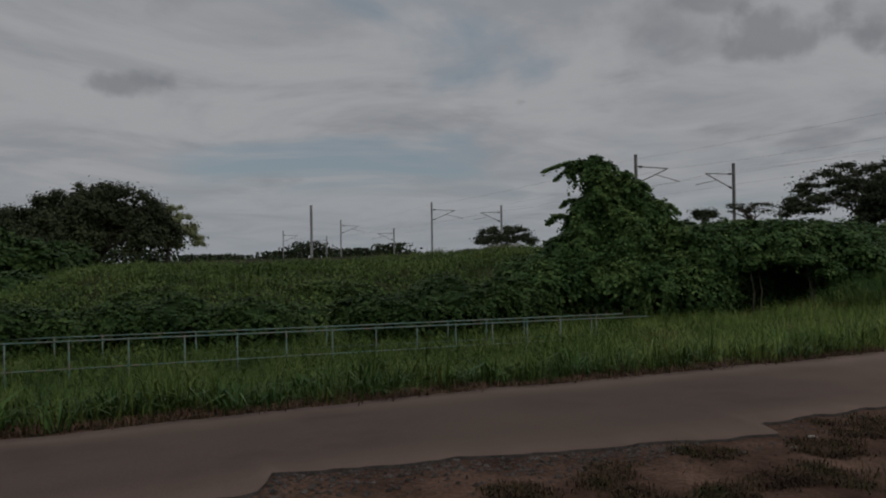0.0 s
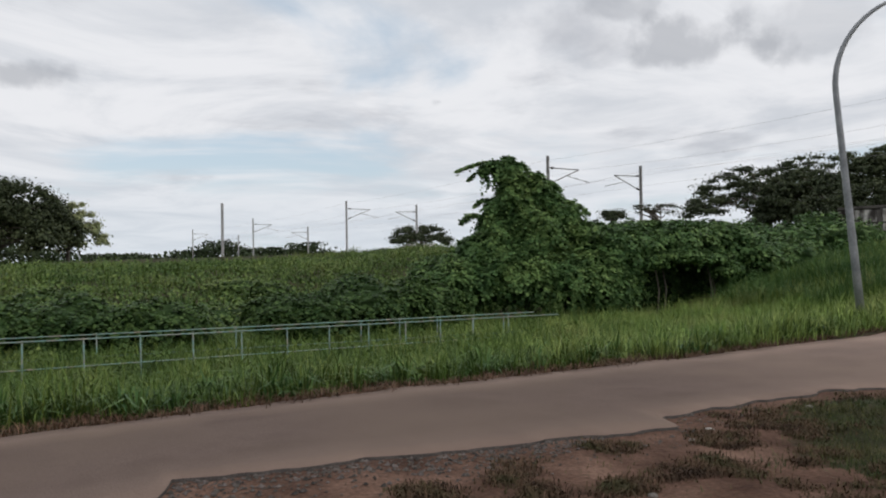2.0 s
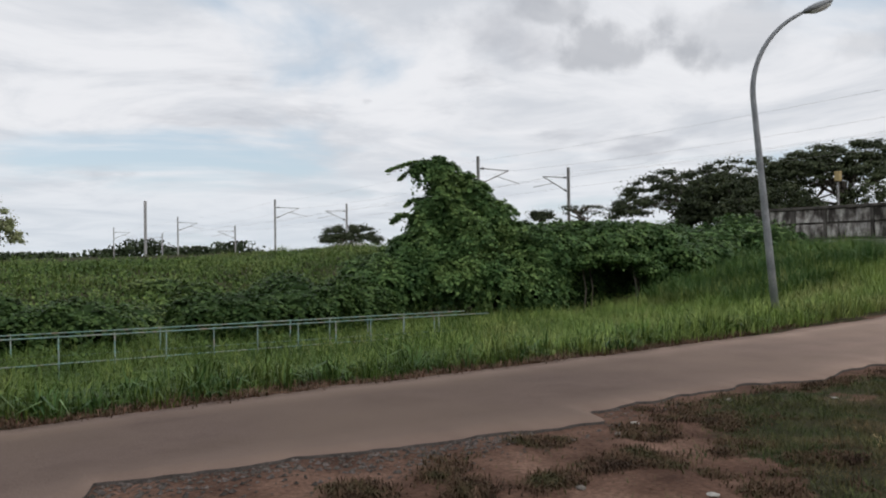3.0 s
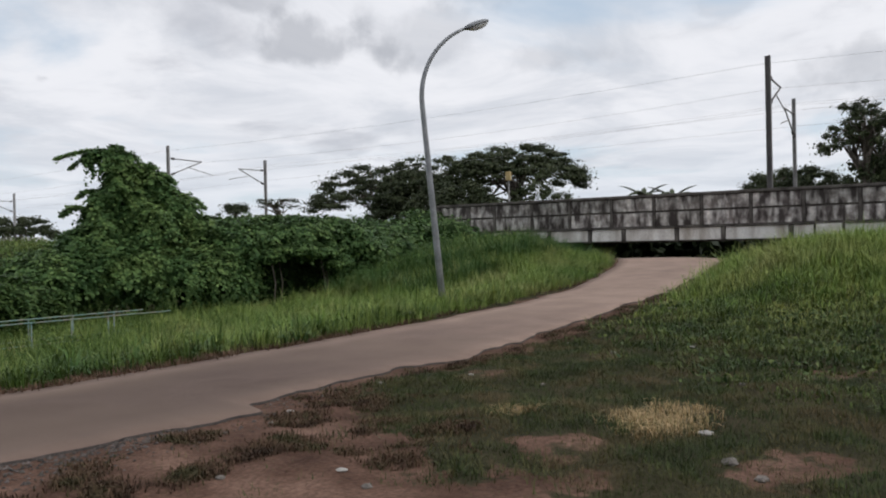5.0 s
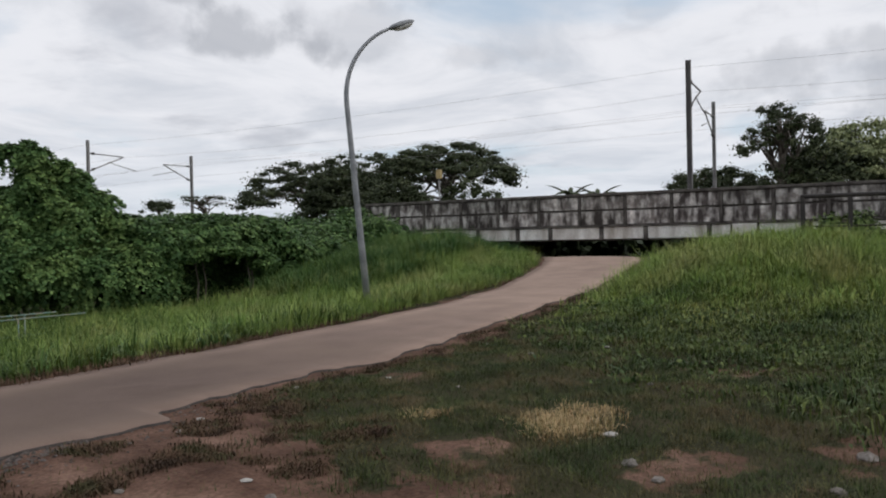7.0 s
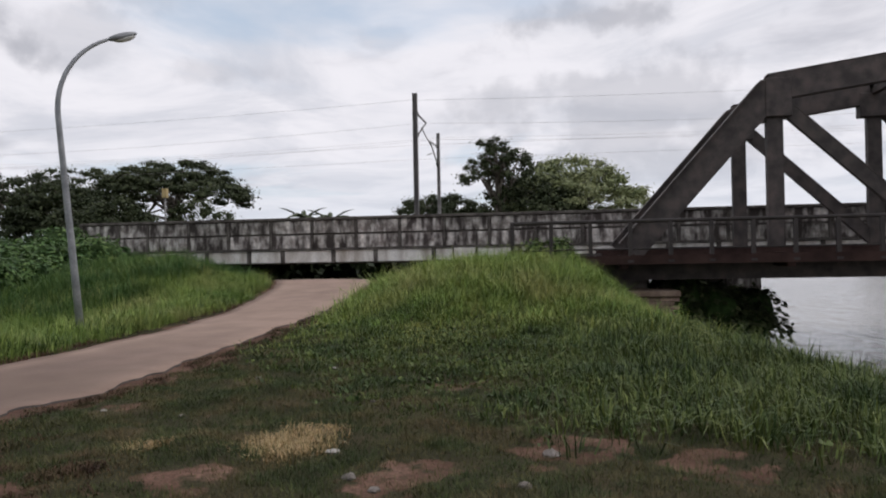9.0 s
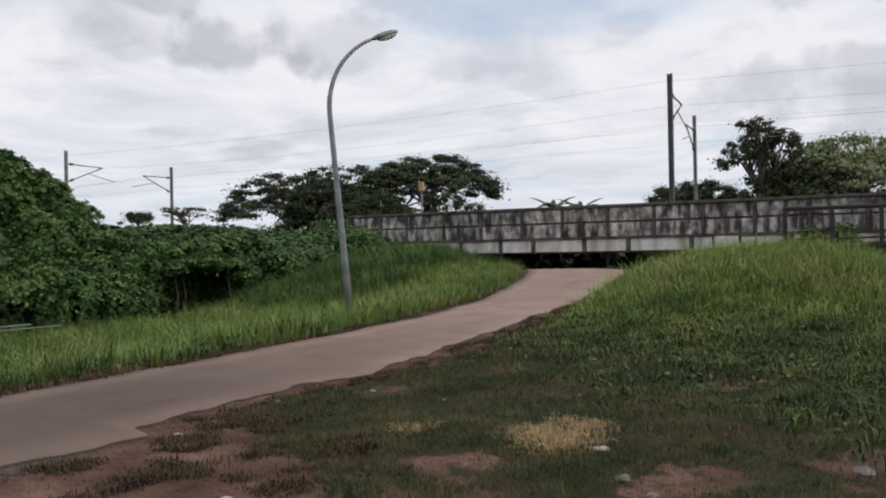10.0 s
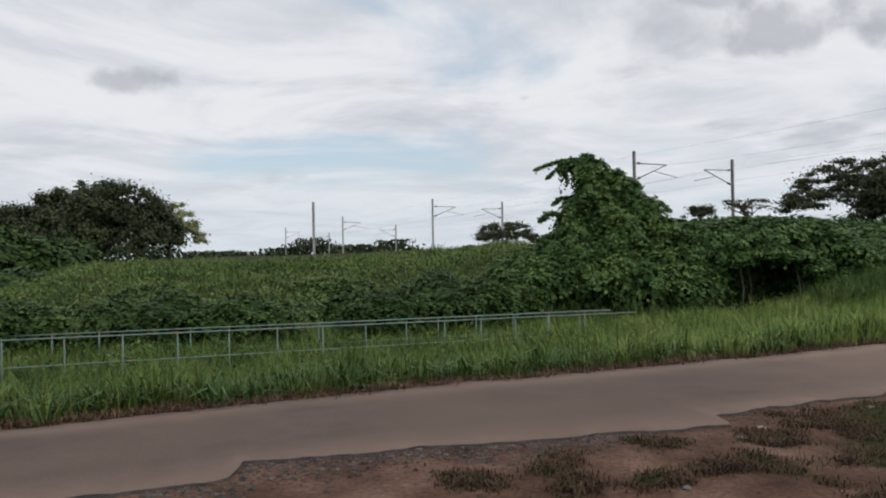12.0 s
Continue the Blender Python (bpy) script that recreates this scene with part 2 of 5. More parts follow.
def dust_on(m, colour):
    """Pale dust where the mesh's own dust value is high, broken up by noise."""
    nt = m.node_tree
    b = nt.nodes["Principled BSDF"]
    was = b.inputs["Base Color"].links[0].from_socket
    at = nt.nodes.new("ShaderNodeAttribute")
    at.attribute_name = "dust"
    geo = nt.nodes.new("ShaderNodeNewGeometry")
    n = nt.nodes.new("ShaderNodeTexNoise")
    n.inputs["Scale"].default_value, n.inputs["Detail"].default_value = 1.1, 6
    nt.links.new(geo.outputs["Position"], n.inputs["Vector"])
    mul = nt.nodes.new("ShaderNodeMath")
    mul.operation = "MULTIPLY"
    nt.links.new(at.outputs["Fac"], mul.inputs[0])
    ramp = nt.nodes.new("ShaderNodeMapRange")
    ramp.inputs["From Min"].default_value, ramp.inputs["From Max"].default_value = -0.25, 0.7
    nt.links.new(n.outputs[0], ramp.inputs["Value"])
    nt.links.new(ramp.outputs[0], mul.inputs[1])
    mix = nt.nodes.new("ShaderNodeMixRGB")
    nt.links.new(mul.outputs[0], mix.inputs[0])
    nt.links.new(was, mix.inputs[1])
    mix.inputs[2].default_value = (*colour, 1)
    nt.links.new(mix.outputs[0], b.inputs["Base Color"])


dust_on(M["asphalt"], (0.38, 0.275, 0.222))
# ---- helpers for building ----
def part(name, bm, mat, parent=None, label=""):
    me = bpy.data.meshes.new(name)
    bm.to_mesh(me)
    bm.free()
    me.materials.append(mat)
    ob = new(name, me)
    if parent:
        ob.parent = parent
    if label:
        ob["label"] = label
    return ob


def empty(name, m, label, category, group=""):
    e = new(name)
    e.matrix_world = m
    return tagged(e, label, category, group)


def add_box(bm, x0, x1, y0, y1, z0, z1, m=None, bevel=0.0):
    r = bmesh.ops.create_cube(bm, size=1.0, matrix=(m or Matrix()) @ Matrix.LocRotScale(((x0 + x1) / 2, (y0 + y1) / 2, (z0 + z1) / 2), None, (x1 - x0, y1 - y0, z1 - z0)))
    if bevel:
        es = list({e for v in r["verts"] for e in v.link_edges})
        bmesh.ops.bevel(bm, geom=es, offset=bevel, segments=1, affect="EDGES")


def box(x0, x1, y0, y1, z0, z1, bevel=0.0):
    bm = bmesh.new()
    add_box(bm, x0, x1, y0, y1, z0, z1, bevel=bevel)
    return bm


def add_tube(bm, pts, radii, sides=8, caps=True):
    """A tube through the points, with a radius at each."""
    pts = [Vector(p) for p in pts]
    if isinstance(radii, (int, float)):
        radii = [radii] * len(pts)
    rings = []
    side = None
    for i, p in enumerate(pts):
        d = (pts[min(i + 1, len(pts) - 1)] - pts[max(i - 1, 0)]).normalized()
        if side is None:
            side = d.cross(Vector((0, 0, 1)) if abs(d.z) < 0.9 else Vector((0, 1, 0))).normalized()
        side = (side - d * side.dot(d)).normalized()
        up = d.cross(side)
        rings.append([bm.verts.new(p + radii[i] * (math.cos(a) * side + math.sin(a) * up)) for a in (2 * math.pi * k / sides for k in range(sides))])
    for a, b in zip(rings, rings[1:]):
        for k in range(sides):
            bm.faces.new((a[k], a[(k + 1) % sides], b[(k + 1) % sides], b[k])).smooth = True
    if caps:
        bm.faces.new(rings[0][::-1])
        bm.faces.new(rings[-1])


def tube(pts, radii, sides=8):
    bm = bmesh.new()
    add_tube(bm, pts, radii, sides)
    return bm


def beam_matrix(a, b):
    a, b = Vector(a), Vector(b)
    d = (b - a).normalized()
    side = d.cross(Vector((1, 0, 0))).normalized()
    return Matrix.Translation((a + b) / 2) @ Matrix((Vector((1, 0, 0)), d, side)).transposed().to_4x4(), (b - a).length


def beam(a, b, wide, deep, flange=0.03):
    """A built-up steel member in a plane of constant x: two flanges and a web, with batten plates."""
    m, length = beam_matrix(a, b)
    bm = bmesh.new()
    add_box(bm, -wide / 2, wide / 2, -length / 2, length / 2, deep / 2 - flange, deep / 2, m)
    add_box(bm, -wide / 2, wide / 2, -length / 2, length / 2, -deep / 2, -deep / 2 + flange, m)
    add_box(bm, -wide / 2 + 0.02, -wide / 2 + 0.05, -length / 2, length / 2, -deep / 2 + flange, deep / 2 - flange, m)
    add_box(bm, wide / 2 - 0.05, wide / 2 - 0.02, -length / 2, length / 2, -deep / 2 + flange, deep / 2 - flange, m)
    return bm


def arrays(name, verts, faces_loops, per, mat, kind="stuff"):
    """A mesh from arrays: per corners a face, consecutive."""
    me = bpy.data.meshes.new(name)
    nv, nf = len(verts), len(faces_loops) // per
    me.vertices.add(nv)
    me.vertices.foreach_set("co", np.asarray(verts, np.float32).ravel())
    me.loops.add(nf * per)
    me.loops.foreach_set("vertex_index", np.asarray(faces_loops, np.int32))
    me.polygons.add(nf)
    me.polygons.foreach_set("loop_start", np.arange(nf, dtype=np.int32) * per)
    me.polygons.foreach_set("loop_total", np.full(nf, per, np.int32))
    me.update()
    me.validate()
    me.materials.append(mat)
    return new(name, me)


def smooth(v, lo, hi):
    q = np.clip((np.asarray(v, float) - lo) / (hi - lo), 0, 1)
    return q * q * (3 - 2 * q)


def wavy(x, y, size, seed=0.0):
    """A smooth uneven field, about -1 to 1."""
    x, y = np.asarray(x, float) / size, np.asarray(y, float) / size
    return 0.4 * np.sin(1.7 * x + 2.1 * y + seed) + 0.35 * np.sin(2.9 * x - 1.3 * y + 2.3 * seed) + 0.25 * np.sin(-4.1 * x + 4.7 * y + 0.7 * seed)


# ---- the lie of the land ----
def road_mid(s):
    return 7.75 + 0.0 * s + 4.6 * np.clip((s - 19.5) / 16.0, 0, None) ** 2 * (s > 19.5)


def road_half(s):
    return 1.65 + 0.45 * smooth(s, 20, 28)


def road_z(s):
    s = np.asarray(s, float)
    return 0.87 * np.clip((s - 9) / 21.5, 0, 1) ** 1.5 - 1.25 * smooth(s, 31, 38)


def height(x, y):
    x, y = np.asarray(x, float), np.asarray(y, float)
    off = y - road_mid(x)
    half = road_half(x)
    base = road_z(x)
    left, right = np.clip(off - half, 0, None), np.clip(-off - half, 0, None)
    # the dip with the fenced drain, then the field that climbs to the railway
    dip = -0.75 * smooth(left, 0.25, 3.0) * (1 - smooth(x, 16, 26))
    field = 2.05 * smooth(y, 21, 44) * smooth(x + 0.1 * (y - 38), -7, 2.5)
    z = base * (1 - smooth(left, 3, 12)) + dip + field
    # grassy mound between the lane and the bridge
    z = z + 0.7 * np.exp(-((x - 28.5) / 5.5) ** 2 - ((y - 16.8) / 4.8) ** 2) * smooth(left, 0.3, 3)
    # bank of the railway, left of the underpass
    bank = 5.1 * smooth(x, 27, 36) * smooth(y, 19, 25) - 3.0
    z = np.maximum(z, np.where(y > 14, bank, -9))
    # river side: a bank at the old bridge's end, then down to the water
    hump = 0.84 * np.exp(-((x - 23.5) / 6.0) ** 2 - ((y - 1.5) / 3.4) ** 2) * smooth(right, 0, 2.5)
    z = z + hump * smooth(x, 10, 20) + 0.4 * np.exp(-((x - 28.5) / 3.0) ** 2 - ((y - 4.3) / 1.7) ** 2) * smooth(right, 0, 1.5) + 0.10 * np.exp(-((x - 22.5) / 4.0) ** 2 - ((y + 0.9) / 1.5) ** 2)
    rim = np.interp(x, [5, 11, 14, 17, 20, 25], [4.6, 4.0, 3.1, 2.1, 1.25, 1.25])
    fall = np.clip((-y - rim) / 6.8, 0, 1) ** 1.25
    z = z * (1 - 0.6 * fall) - 4.6 * fall
    z = z + np.where(y < -112, 5.2 * smooth(-y, 112, 122), 0)
    away = smooth(np.hypot(x, y), 12, 40)
    near = 0.035 * wavy(x, y, 1.3, 1.0) + 0.02 * wavy(x, y, 0.45, 4.0)
    on_road = smooth(np.abs(off), half - 0.4, half + 0.3)
    return z + near * (0.15 + 0.85 * on_road) + away * 0.12 * wavy(x, y, 6.0, 2.0) * on_road


def ground_at(x, y):
    return float(height(x, y))


def axis(lo, hi, step, far_lo, far_hi):
    mid = list(np.arange(lo, hi + 1e-6, step))
    out, d = [], step
    v = hi
    while v < far_hi:
        d *= 1.16
        v += d
        out.append(v)
    inn, d, v = [], step, lo
    while v > far_lo:
        d *= 1.16
        v -= d
        inn.append(v)
    return np.array(inn[::-1] + mid + out)


def near_edge(s):
    """Where the tarmac breaks off on the river side."""
    s = np.asarray(s, float)
    worn = np.interp(s, [-8, 0.3, 1.12, 1.24, 2.0, 3.0, 4.1, 5.7, 5.86, 8.3, 10, 13, 15, 20, 24, 29.5], [6.2, 6.08, 6.06, 6.48, 6.32, 6.12, 6.0, 5.66, 6.10, 5.98, 5.76, 5.84, 5.93, 5.96, 6.3, 7.0])
    rag = 0.05 * wavy(s, 0 * s, 0.42, 3.0) + 0.035 * wavy(s, 0 * s, 0.15, 8.0)
    beyond = 4.6 * (np.clip((s - 19.5) / 16.0, 0.625, None) ** 2 - 0.625 ** 2)
    return worn + rag + beyond


def far_edge(s):
    s = np.asarray(s, float)
    line = np.interp(s, [-8, 0, 3.5, 8, 11, 14, 17, 20, 24, 27.5, 29.5], [8.7, 8.85, 9.1, 9.05, 9.0, 8.68, 8.48, 8.62, 9.4, 10.15, 10.85])
    beyond = 4.6 * (np.clip((s - 19.5) / 16.0, 0.625, None) ** 2 - 0.625 ** 2)
    return line + 0.07 * wavy(s, 0 * s, 0.9, 5.0) + 0.03 * wavy(s, 0 * s, 0.2, 1.0) + beyond


def ground_material():
    m = bpy.data.materials.new("soil_and_turf")
    m.use_nodes = True
    nt = m.node_tree
    b = nt.nodes["Principled BSDF"]
    b.inputs["Roughness"].default_value = 0.95
    b.inputs["Specular IOR Level"].default_value = 0.08
    geo = nt.nodes.new("ShaderNodeNewGeometry")

    def noise_at(s, d=6):
        n = nt.nodes.new("ShaderNodeTexNoise")
        n.inputs["Scale"].default_value, n.inputs["Detail"].default_value = s, d
        nt.links.new(geo.outputs["Position"], n.inputs["Vector"])
        return n.outputs[0]

    def ramp_of(v, stops):
        r = nt.nodes.new("ShaderNodeValToRGB")
        while len(r.color_ramp.elements) < len(stops):
            r.color_ramp.elements.new(0.5)
        for e, (p, c) in zip(r.color_ramp.elements, stops):
            e.position, e.color = p, (*c, 1)
        nt.links.new(v, r.inputs[0])
        return r.outputs[0]

    def mix(f, a, c, mode="MIX", amount=1.0):
        n = nt.nodes.new("ShaderNodeMixRGB")
        n.blend_type = mode
        if isinstance(f, float):
            n.inputs[0].default_value = f
        else:
            nt.links.new(f, n.inputs[0])
        nt.links.new(a, n.inputs[1])
        nt.links.new(c, n.inputs[2])
        return n.outputs[0]

    soil = ramp_of(noise_at(1.4), [(0.30, (0.062, 0.034, 0.024)), (0.5, (0.118, 0.068, 0.049)), (0.70, (0.20, 0.122, 0.09))])
    soil = mix(0.85, soil, ramp_of(noise_at(26.0), [(0.3, (0.62,) * 3), (0.7, (1.3,) * 3)]), "MULTIPLY")
    turf = ramp_of(noise_at(1.1), [(0.3, (0.027, 0.028, 0.014)), (0.52, (0.046, 0.041, 0.022)), (0.72, (0.078, 0.058, 0.036))])
    turf = mix(0.85, turf, ramp_of(noise_at(34.0), [(0.3, (0.6,) * 3), (0.7, (1.3,) * 3)]), "MULTIPLY")
    at = nt.nodes.new("ShaderNodeAttribute")
    at.attribute_name = "bare"
    ad = nt.nodes.new("ShaderNodeMath")
    ad.operation = "ADD"
    nt.links.new(at.outputs["Fac"], ad.inputs[0])
    sb = nt.nodes.new("ShaderNodeMath")
    sb.operation = "MULTIPLY_ADD"
    nt.links.new(noise_at(3.2), sb.inputs[0])
    sb.inputs[1].default_value, sb.inputs[2].default_value = 2.4, -1.2
    nt.links.new(sb.outputs[0], ad.inputs[1])
    f = ramp_of(ad.outputs[0], [(0.38, (0, 0, 0)), (0.6, (1, 1, 1))])
    nt.links.new(mix(f, turf, soil), b.inputs["Base Color"])
    bp = nt.nodes.new("ShaderNodeBump")
    bp.inputs["Strength"].default_value, bp.inputs["Distance"].default_value = 0.8, 0.03
    nt.links.new(noise_at(18.0), bp.inputs["Height"])
    nt.links.new(bp.outputs[0], b.inputs["Normal"])
    return m


def bareness(x, y):
    """1 where the soil is bare: beside the broken tarmac and where feet have worn the turf."""
    x, y = np.asarray(x, float), np.asarray(y, float)
    strip = near_edge(x) - y
    turf = np.interp(y, [-3, 1.0, 1.9, 2.8, 3.45, 4.5, 5.3, 5.8], [3.6, 4.2, 4.7, 4.85, 5.06, 5.85, 6.6, 7.6])
    v = 1 - smooth(x - turf + 0.35 * wavy(x, y, 0.7, 6.0) + 0.15 * wavy(x, y, 0.22, 1.0), -0.35, 0.35)
    v = np.maximum(v, 1 - smooth(strip + 0.1 * wavy(x, y, 0.5, 3.0), 0.25, 0.75 - 0.3 * smooth(x, 12, 18)))
    v = np.where(strip < -0.2, 0.0, v)
    for px, py, r in ((5.86, 2.66, 0.5), (4.96, 2.4, 0.6), (5.95, 0.95, 0.5), (6.45, 0.75, 0.45), (7.1, -0.5, 0.7), (6.6, -1.6, 0.6), (8.6, 4.9, 0.4), (12.5, 3.2, 0.6), (10.4, 1.1, 0.6)):
        v = np.maximum(v, 0.68 * (1 - smooth(np.hypot(x - px, y - py) + 0.16 * wavy(x, y, 0.3, 2.0), 0.4 * r, 1.2 * r)))
    verge = y - far_edge(x)
    v = np.maximum(v, np.where(verge > -0.3, 0.85 * (1 - smooth(verge, 0.05, 0.35)), 0.0))
    v = np.where((np.abs(x - 33) < 18) & (y > 10) & (verge > 0), np.maximum(v, 0.8 * (1 - smooth(verge, 0.3, 0.8))), v)
    return v


def build_ground():
    xs, ys = axis(-9, 30, 0.14, -2500, 2500), axis(-4, 24, 0.14, -2500, 2500)
    gx, gy = np.meshgrid(xs, ys)
    z = height(gx, gy)
    # the ground lies below the tarmac sheet
    inside = (gy > near_edge(gx) + 0.12) & (gy < far_edge(gx) - 0.12) & (gx < 60)
    z = np.where(inside, z - 0.06, z)
    w, h = len(xs), len(ys)
    idx = np.arange(w * h).reshape(h, w)
    loops = np.stack([idx[:-1, :-1], idx[:-1, 1:], idx[1:, 1:], idx[1:, :-1]], -1).ravel()
    ob = arrays("ground", np.stack([gx, gy, z], -1).reshape(-1, 3), loops, 4, ground_material())
    a = ob.data.attributes.new("bare", "FLOAT", "POINT")
    a.data.foreach_set("value", bareness(gx, gy).ravel().astype(np.float32))
    ob.data.polygons.foreach_set("use_smooth", np.ones(len(ob.data.polygons), bool))
    tagged(ob, "reddish bare soil and trodden green turf beside a lane", "ground", kind="structure")


build_ground()


def build_road():
    """The tarmac: a crowned sheet with ragged broken edges of real thickness."""
    xs = np.concatenate([np.arange(-60, -9, 1.0), np.arange(-9, 22, 0.09), np.arange(22, 52, 0.4)])
    n = len(xs)
    cross = 9
    lo, hi = near_edge(xs), far_edge(xs)
    rows, loops = [], []
    for j in range(cross):
        q = j / (cross - 1)
        y = lo + (hi - lo) * q
        z = height(xs, y) + 0.035 * (1 - (2 * q - 1) ** 2 * 0.5) + 0.008
        rows.append(np.stack([xs, y, z], -1))
    low = rows[0].copy()
    low[:, 2] -= 0.12
    low[:, 1] -= 0.015
    top = rows[-1].copy()
    top[:, 2] -= 0.12
    rows = [low] + rows + [top]
    v = np.concatenate(rows)
    idx = np.arange(len(v)).reshape(len(rows), n)
    loops = np.stack([idx[:-1, :-1], idx[:-1, 1:], idx[1:, 1:], idx[1:, :-1]], -1)
    ob = arrays("road", v, loops.ravel(), 4, M["asphalt"])
    ob.data.materials.append(M["edge"])
    mi = np.zeros(loops.shape[:2], np.int32)
    mi[0] = 1
    ob.data.polygons.foreach_set("material_index", mi.ravel())
    across = np.linspace(0, 1, cross)[:, None]
    far_dust = 0.6 * smooth(across, 0.78, 1.0)
    near_dust = 0.4 * (1 - smooth(across, 0.0, 0.2))
    d = np.clip(np.maximum(far_dust, near_dust) * np.ones((1, n)) + 0.9 * smooth(xs, 5, 19)[None], 0, 1)
    d = np.concatenate([0 * d[:1], d, d[-1:]])
    a = ob.data.attributes.new("dust", "FLOAT", "POINT")
    a.data.foreach_set("value", d.ravel().astype(np.float32))
    tagged(ob, "narrow worn grey-brown asphalt lane with broken edges", "road", kind="structure")


build_road()


def water_material():
    m = material("muddy_river_water", [(0.16, 0.14, 0.12), (0.22, 0.2, 0.17)], 0.08, 0.12, 0.0, 3.0)
    nt = m.node_tree
    b = nt.nodes["Principled BSDF"]
    geo = nt.nodes.new("ShaderNodeNewGeometry")
    mp = nt.nodes.new("ShaderNodeMapping")
    mp.inputs["Scale"].default_value = (0.5, 1.4, 1)
    nt.links.new(geo.outputs["Position"], mp.inputs[0])
    n = nt.nodes.new("ShaderNodeTexNoise")
    n.inputs["Scale"].default_value, n.inputs["Detail"].default_value = 0.45, 6
    nt.links.new(mp.outputs[0], n.inputs["Vector"])
    bp = nt.nodes.new("ShaderNodeBump")
    bp.inputs["Strength"].default_value, bp.inputs["Distance"].default_value = 0.8, 0.7
    nt.links.new(n.outputs[0], bp.inputs["Height"])
    nt.links.new(bp.outputs[0], b.inputs["Normal"])
    return m


def build_water():
    bm = bmesh.new()
    bmesh.ops.create_grid(bm, x_segments=40, y_segments=20, size=1.0, matrix=Matrix.LocRotScale((150, -62, -3.0), None, (400, 56, 1)))
    tagged(part("water", bm, water_material()), "calm grey-brown river reflecting the overcast sky", "river", kind="structure")


build_water()

# ---- the concrete railway bridge ----
BX, BTOP, BLOW, BSOF = 35.1, 3.66, 2.22, 1.58


def build_concrete_bridge():
    e = empty("concrete_bridge", pose(BX, 0, 0), "weathered grey concrete railway bridge with panelled parapet", "bridge")
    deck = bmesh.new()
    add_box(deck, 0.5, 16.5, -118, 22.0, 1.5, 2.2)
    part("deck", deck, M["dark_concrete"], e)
    part("coping", box(-0.10, 0.42, -118, 22.9, BTOP - 0.13, BTOP, 0.02), M["dark_concrete"], e, "dark coping along the parapet")
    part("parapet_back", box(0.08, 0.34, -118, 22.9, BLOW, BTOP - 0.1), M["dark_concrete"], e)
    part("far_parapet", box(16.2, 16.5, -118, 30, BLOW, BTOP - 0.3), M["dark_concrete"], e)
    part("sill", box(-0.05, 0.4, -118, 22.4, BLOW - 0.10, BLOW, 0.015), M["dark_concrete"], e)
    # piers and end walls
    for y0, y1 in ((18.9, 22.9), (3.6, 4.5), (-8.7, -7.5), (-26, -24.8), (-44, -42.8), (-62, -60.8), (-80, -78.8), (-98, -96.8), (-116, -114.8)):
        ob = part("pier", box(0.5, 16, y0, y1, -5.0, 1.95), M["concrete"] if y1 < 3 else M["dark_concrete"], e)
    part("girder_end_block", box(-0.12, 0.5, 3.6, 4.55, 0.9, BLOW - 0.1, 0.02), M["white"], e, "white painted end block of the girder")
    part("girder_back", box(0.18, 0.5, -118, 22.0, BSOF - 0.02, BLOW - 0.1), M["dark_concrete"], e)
    # parapet panels in two courses between pilasters
    edges = [22.9, 20.9, 19.4, 17.3, 15.3, 13.2, 11.2, 9.1, 7.05, 5.0]
    y = edges[-1]
    while y > -60:
        y -= 2.05
        edges.append(y)
    upper = bmesh_panel(1.0)
    for a, b in zip(edges, edges[1:]):
        w = a - b - 0.16
        for z0, z1 in ((BLOW + 0.02, BLOW + 0.62), (BLOW + 0.71, BTOP - 0.15)):
            o = new("panel", upper)
            o.parent = e
            o.matrix_local = Matrix.LocRotScale((0.06, (a + b) / 2, (z0 + z1) / 2), None, (1, w, z1 - z0))
    pil = bmesh.new()
    add_box(pil, -0.05, 0.1, -0.07, 0.07, BLOW, BTOP - 0.1, bevel=0.012)
    first = part("pilaster", pil, M["dark_concrete"], e)
    for y in edges[1:]:
        o = new("pilaster", first.data)
        o.parent = e
        o.location = (0, y, 0)
    first.location = (0, edges[0] - 0.07, 0)
    # white girder panels between dark ribs
    rib = bmesh.new()
    add_box(rib, -0.02, 0.2, -0.09, 0.09, BSOF - 0.05, BLOW - 0.1, bevel=0.01)
    ribd = part("rib", rib, M["dark_concrete"], e)
    girder = bmesh_panel(1.0, M["white"])
    gy = [19.6, 18.4, 16.4, 14.3, 12.65, 10.2, 8.2, 5.5, 4.55]
    y = 3.6
    gy2 = [3.6, 1.6, -0.6, -2.7]
    while y > -60:
        y -= 2.1
        if y < -3:
            gy2.append(y)
    for ys in (gy, gy2):
        for a, b in zip(ys, ys[1:]):
            o = new("girder_panel", girder)
            o.parent = e
            o.matrix_local = Matrix.LocRotScale((0.1, (a + b) / 2, (BSOF + BLOW - 0.1) / 2), None, (1, a - b - 0.2, BLOW - 0.1 - BSOF))
        for a in ys[1:-1] if ys is gy else ys[1:]:
            o = new("rib", ribd.data)
            o.parent = e
            o.location = (0, a, 0)
    ribd.location = (0, gy[0], 0)


def bmesh_panel(size, mat=None):
    me = bpy.data.meshes.new("panel")
    bm = bmesh.new()
    add_box(bm, -0.06, 0.06, -0.5, 0.5, -0.5, 0.5, bevel=0.01)
    bm.to_mesh(me)
    bm.free()
    me.materials.append(mat or M["concrete"])
    return me


build_concrete_bridge()

# ---- the old steel truss bridge ----
TX, TY, TDECK, TTOP, TP = 26.6, -2.2, 1.80, 6.95, 4.9


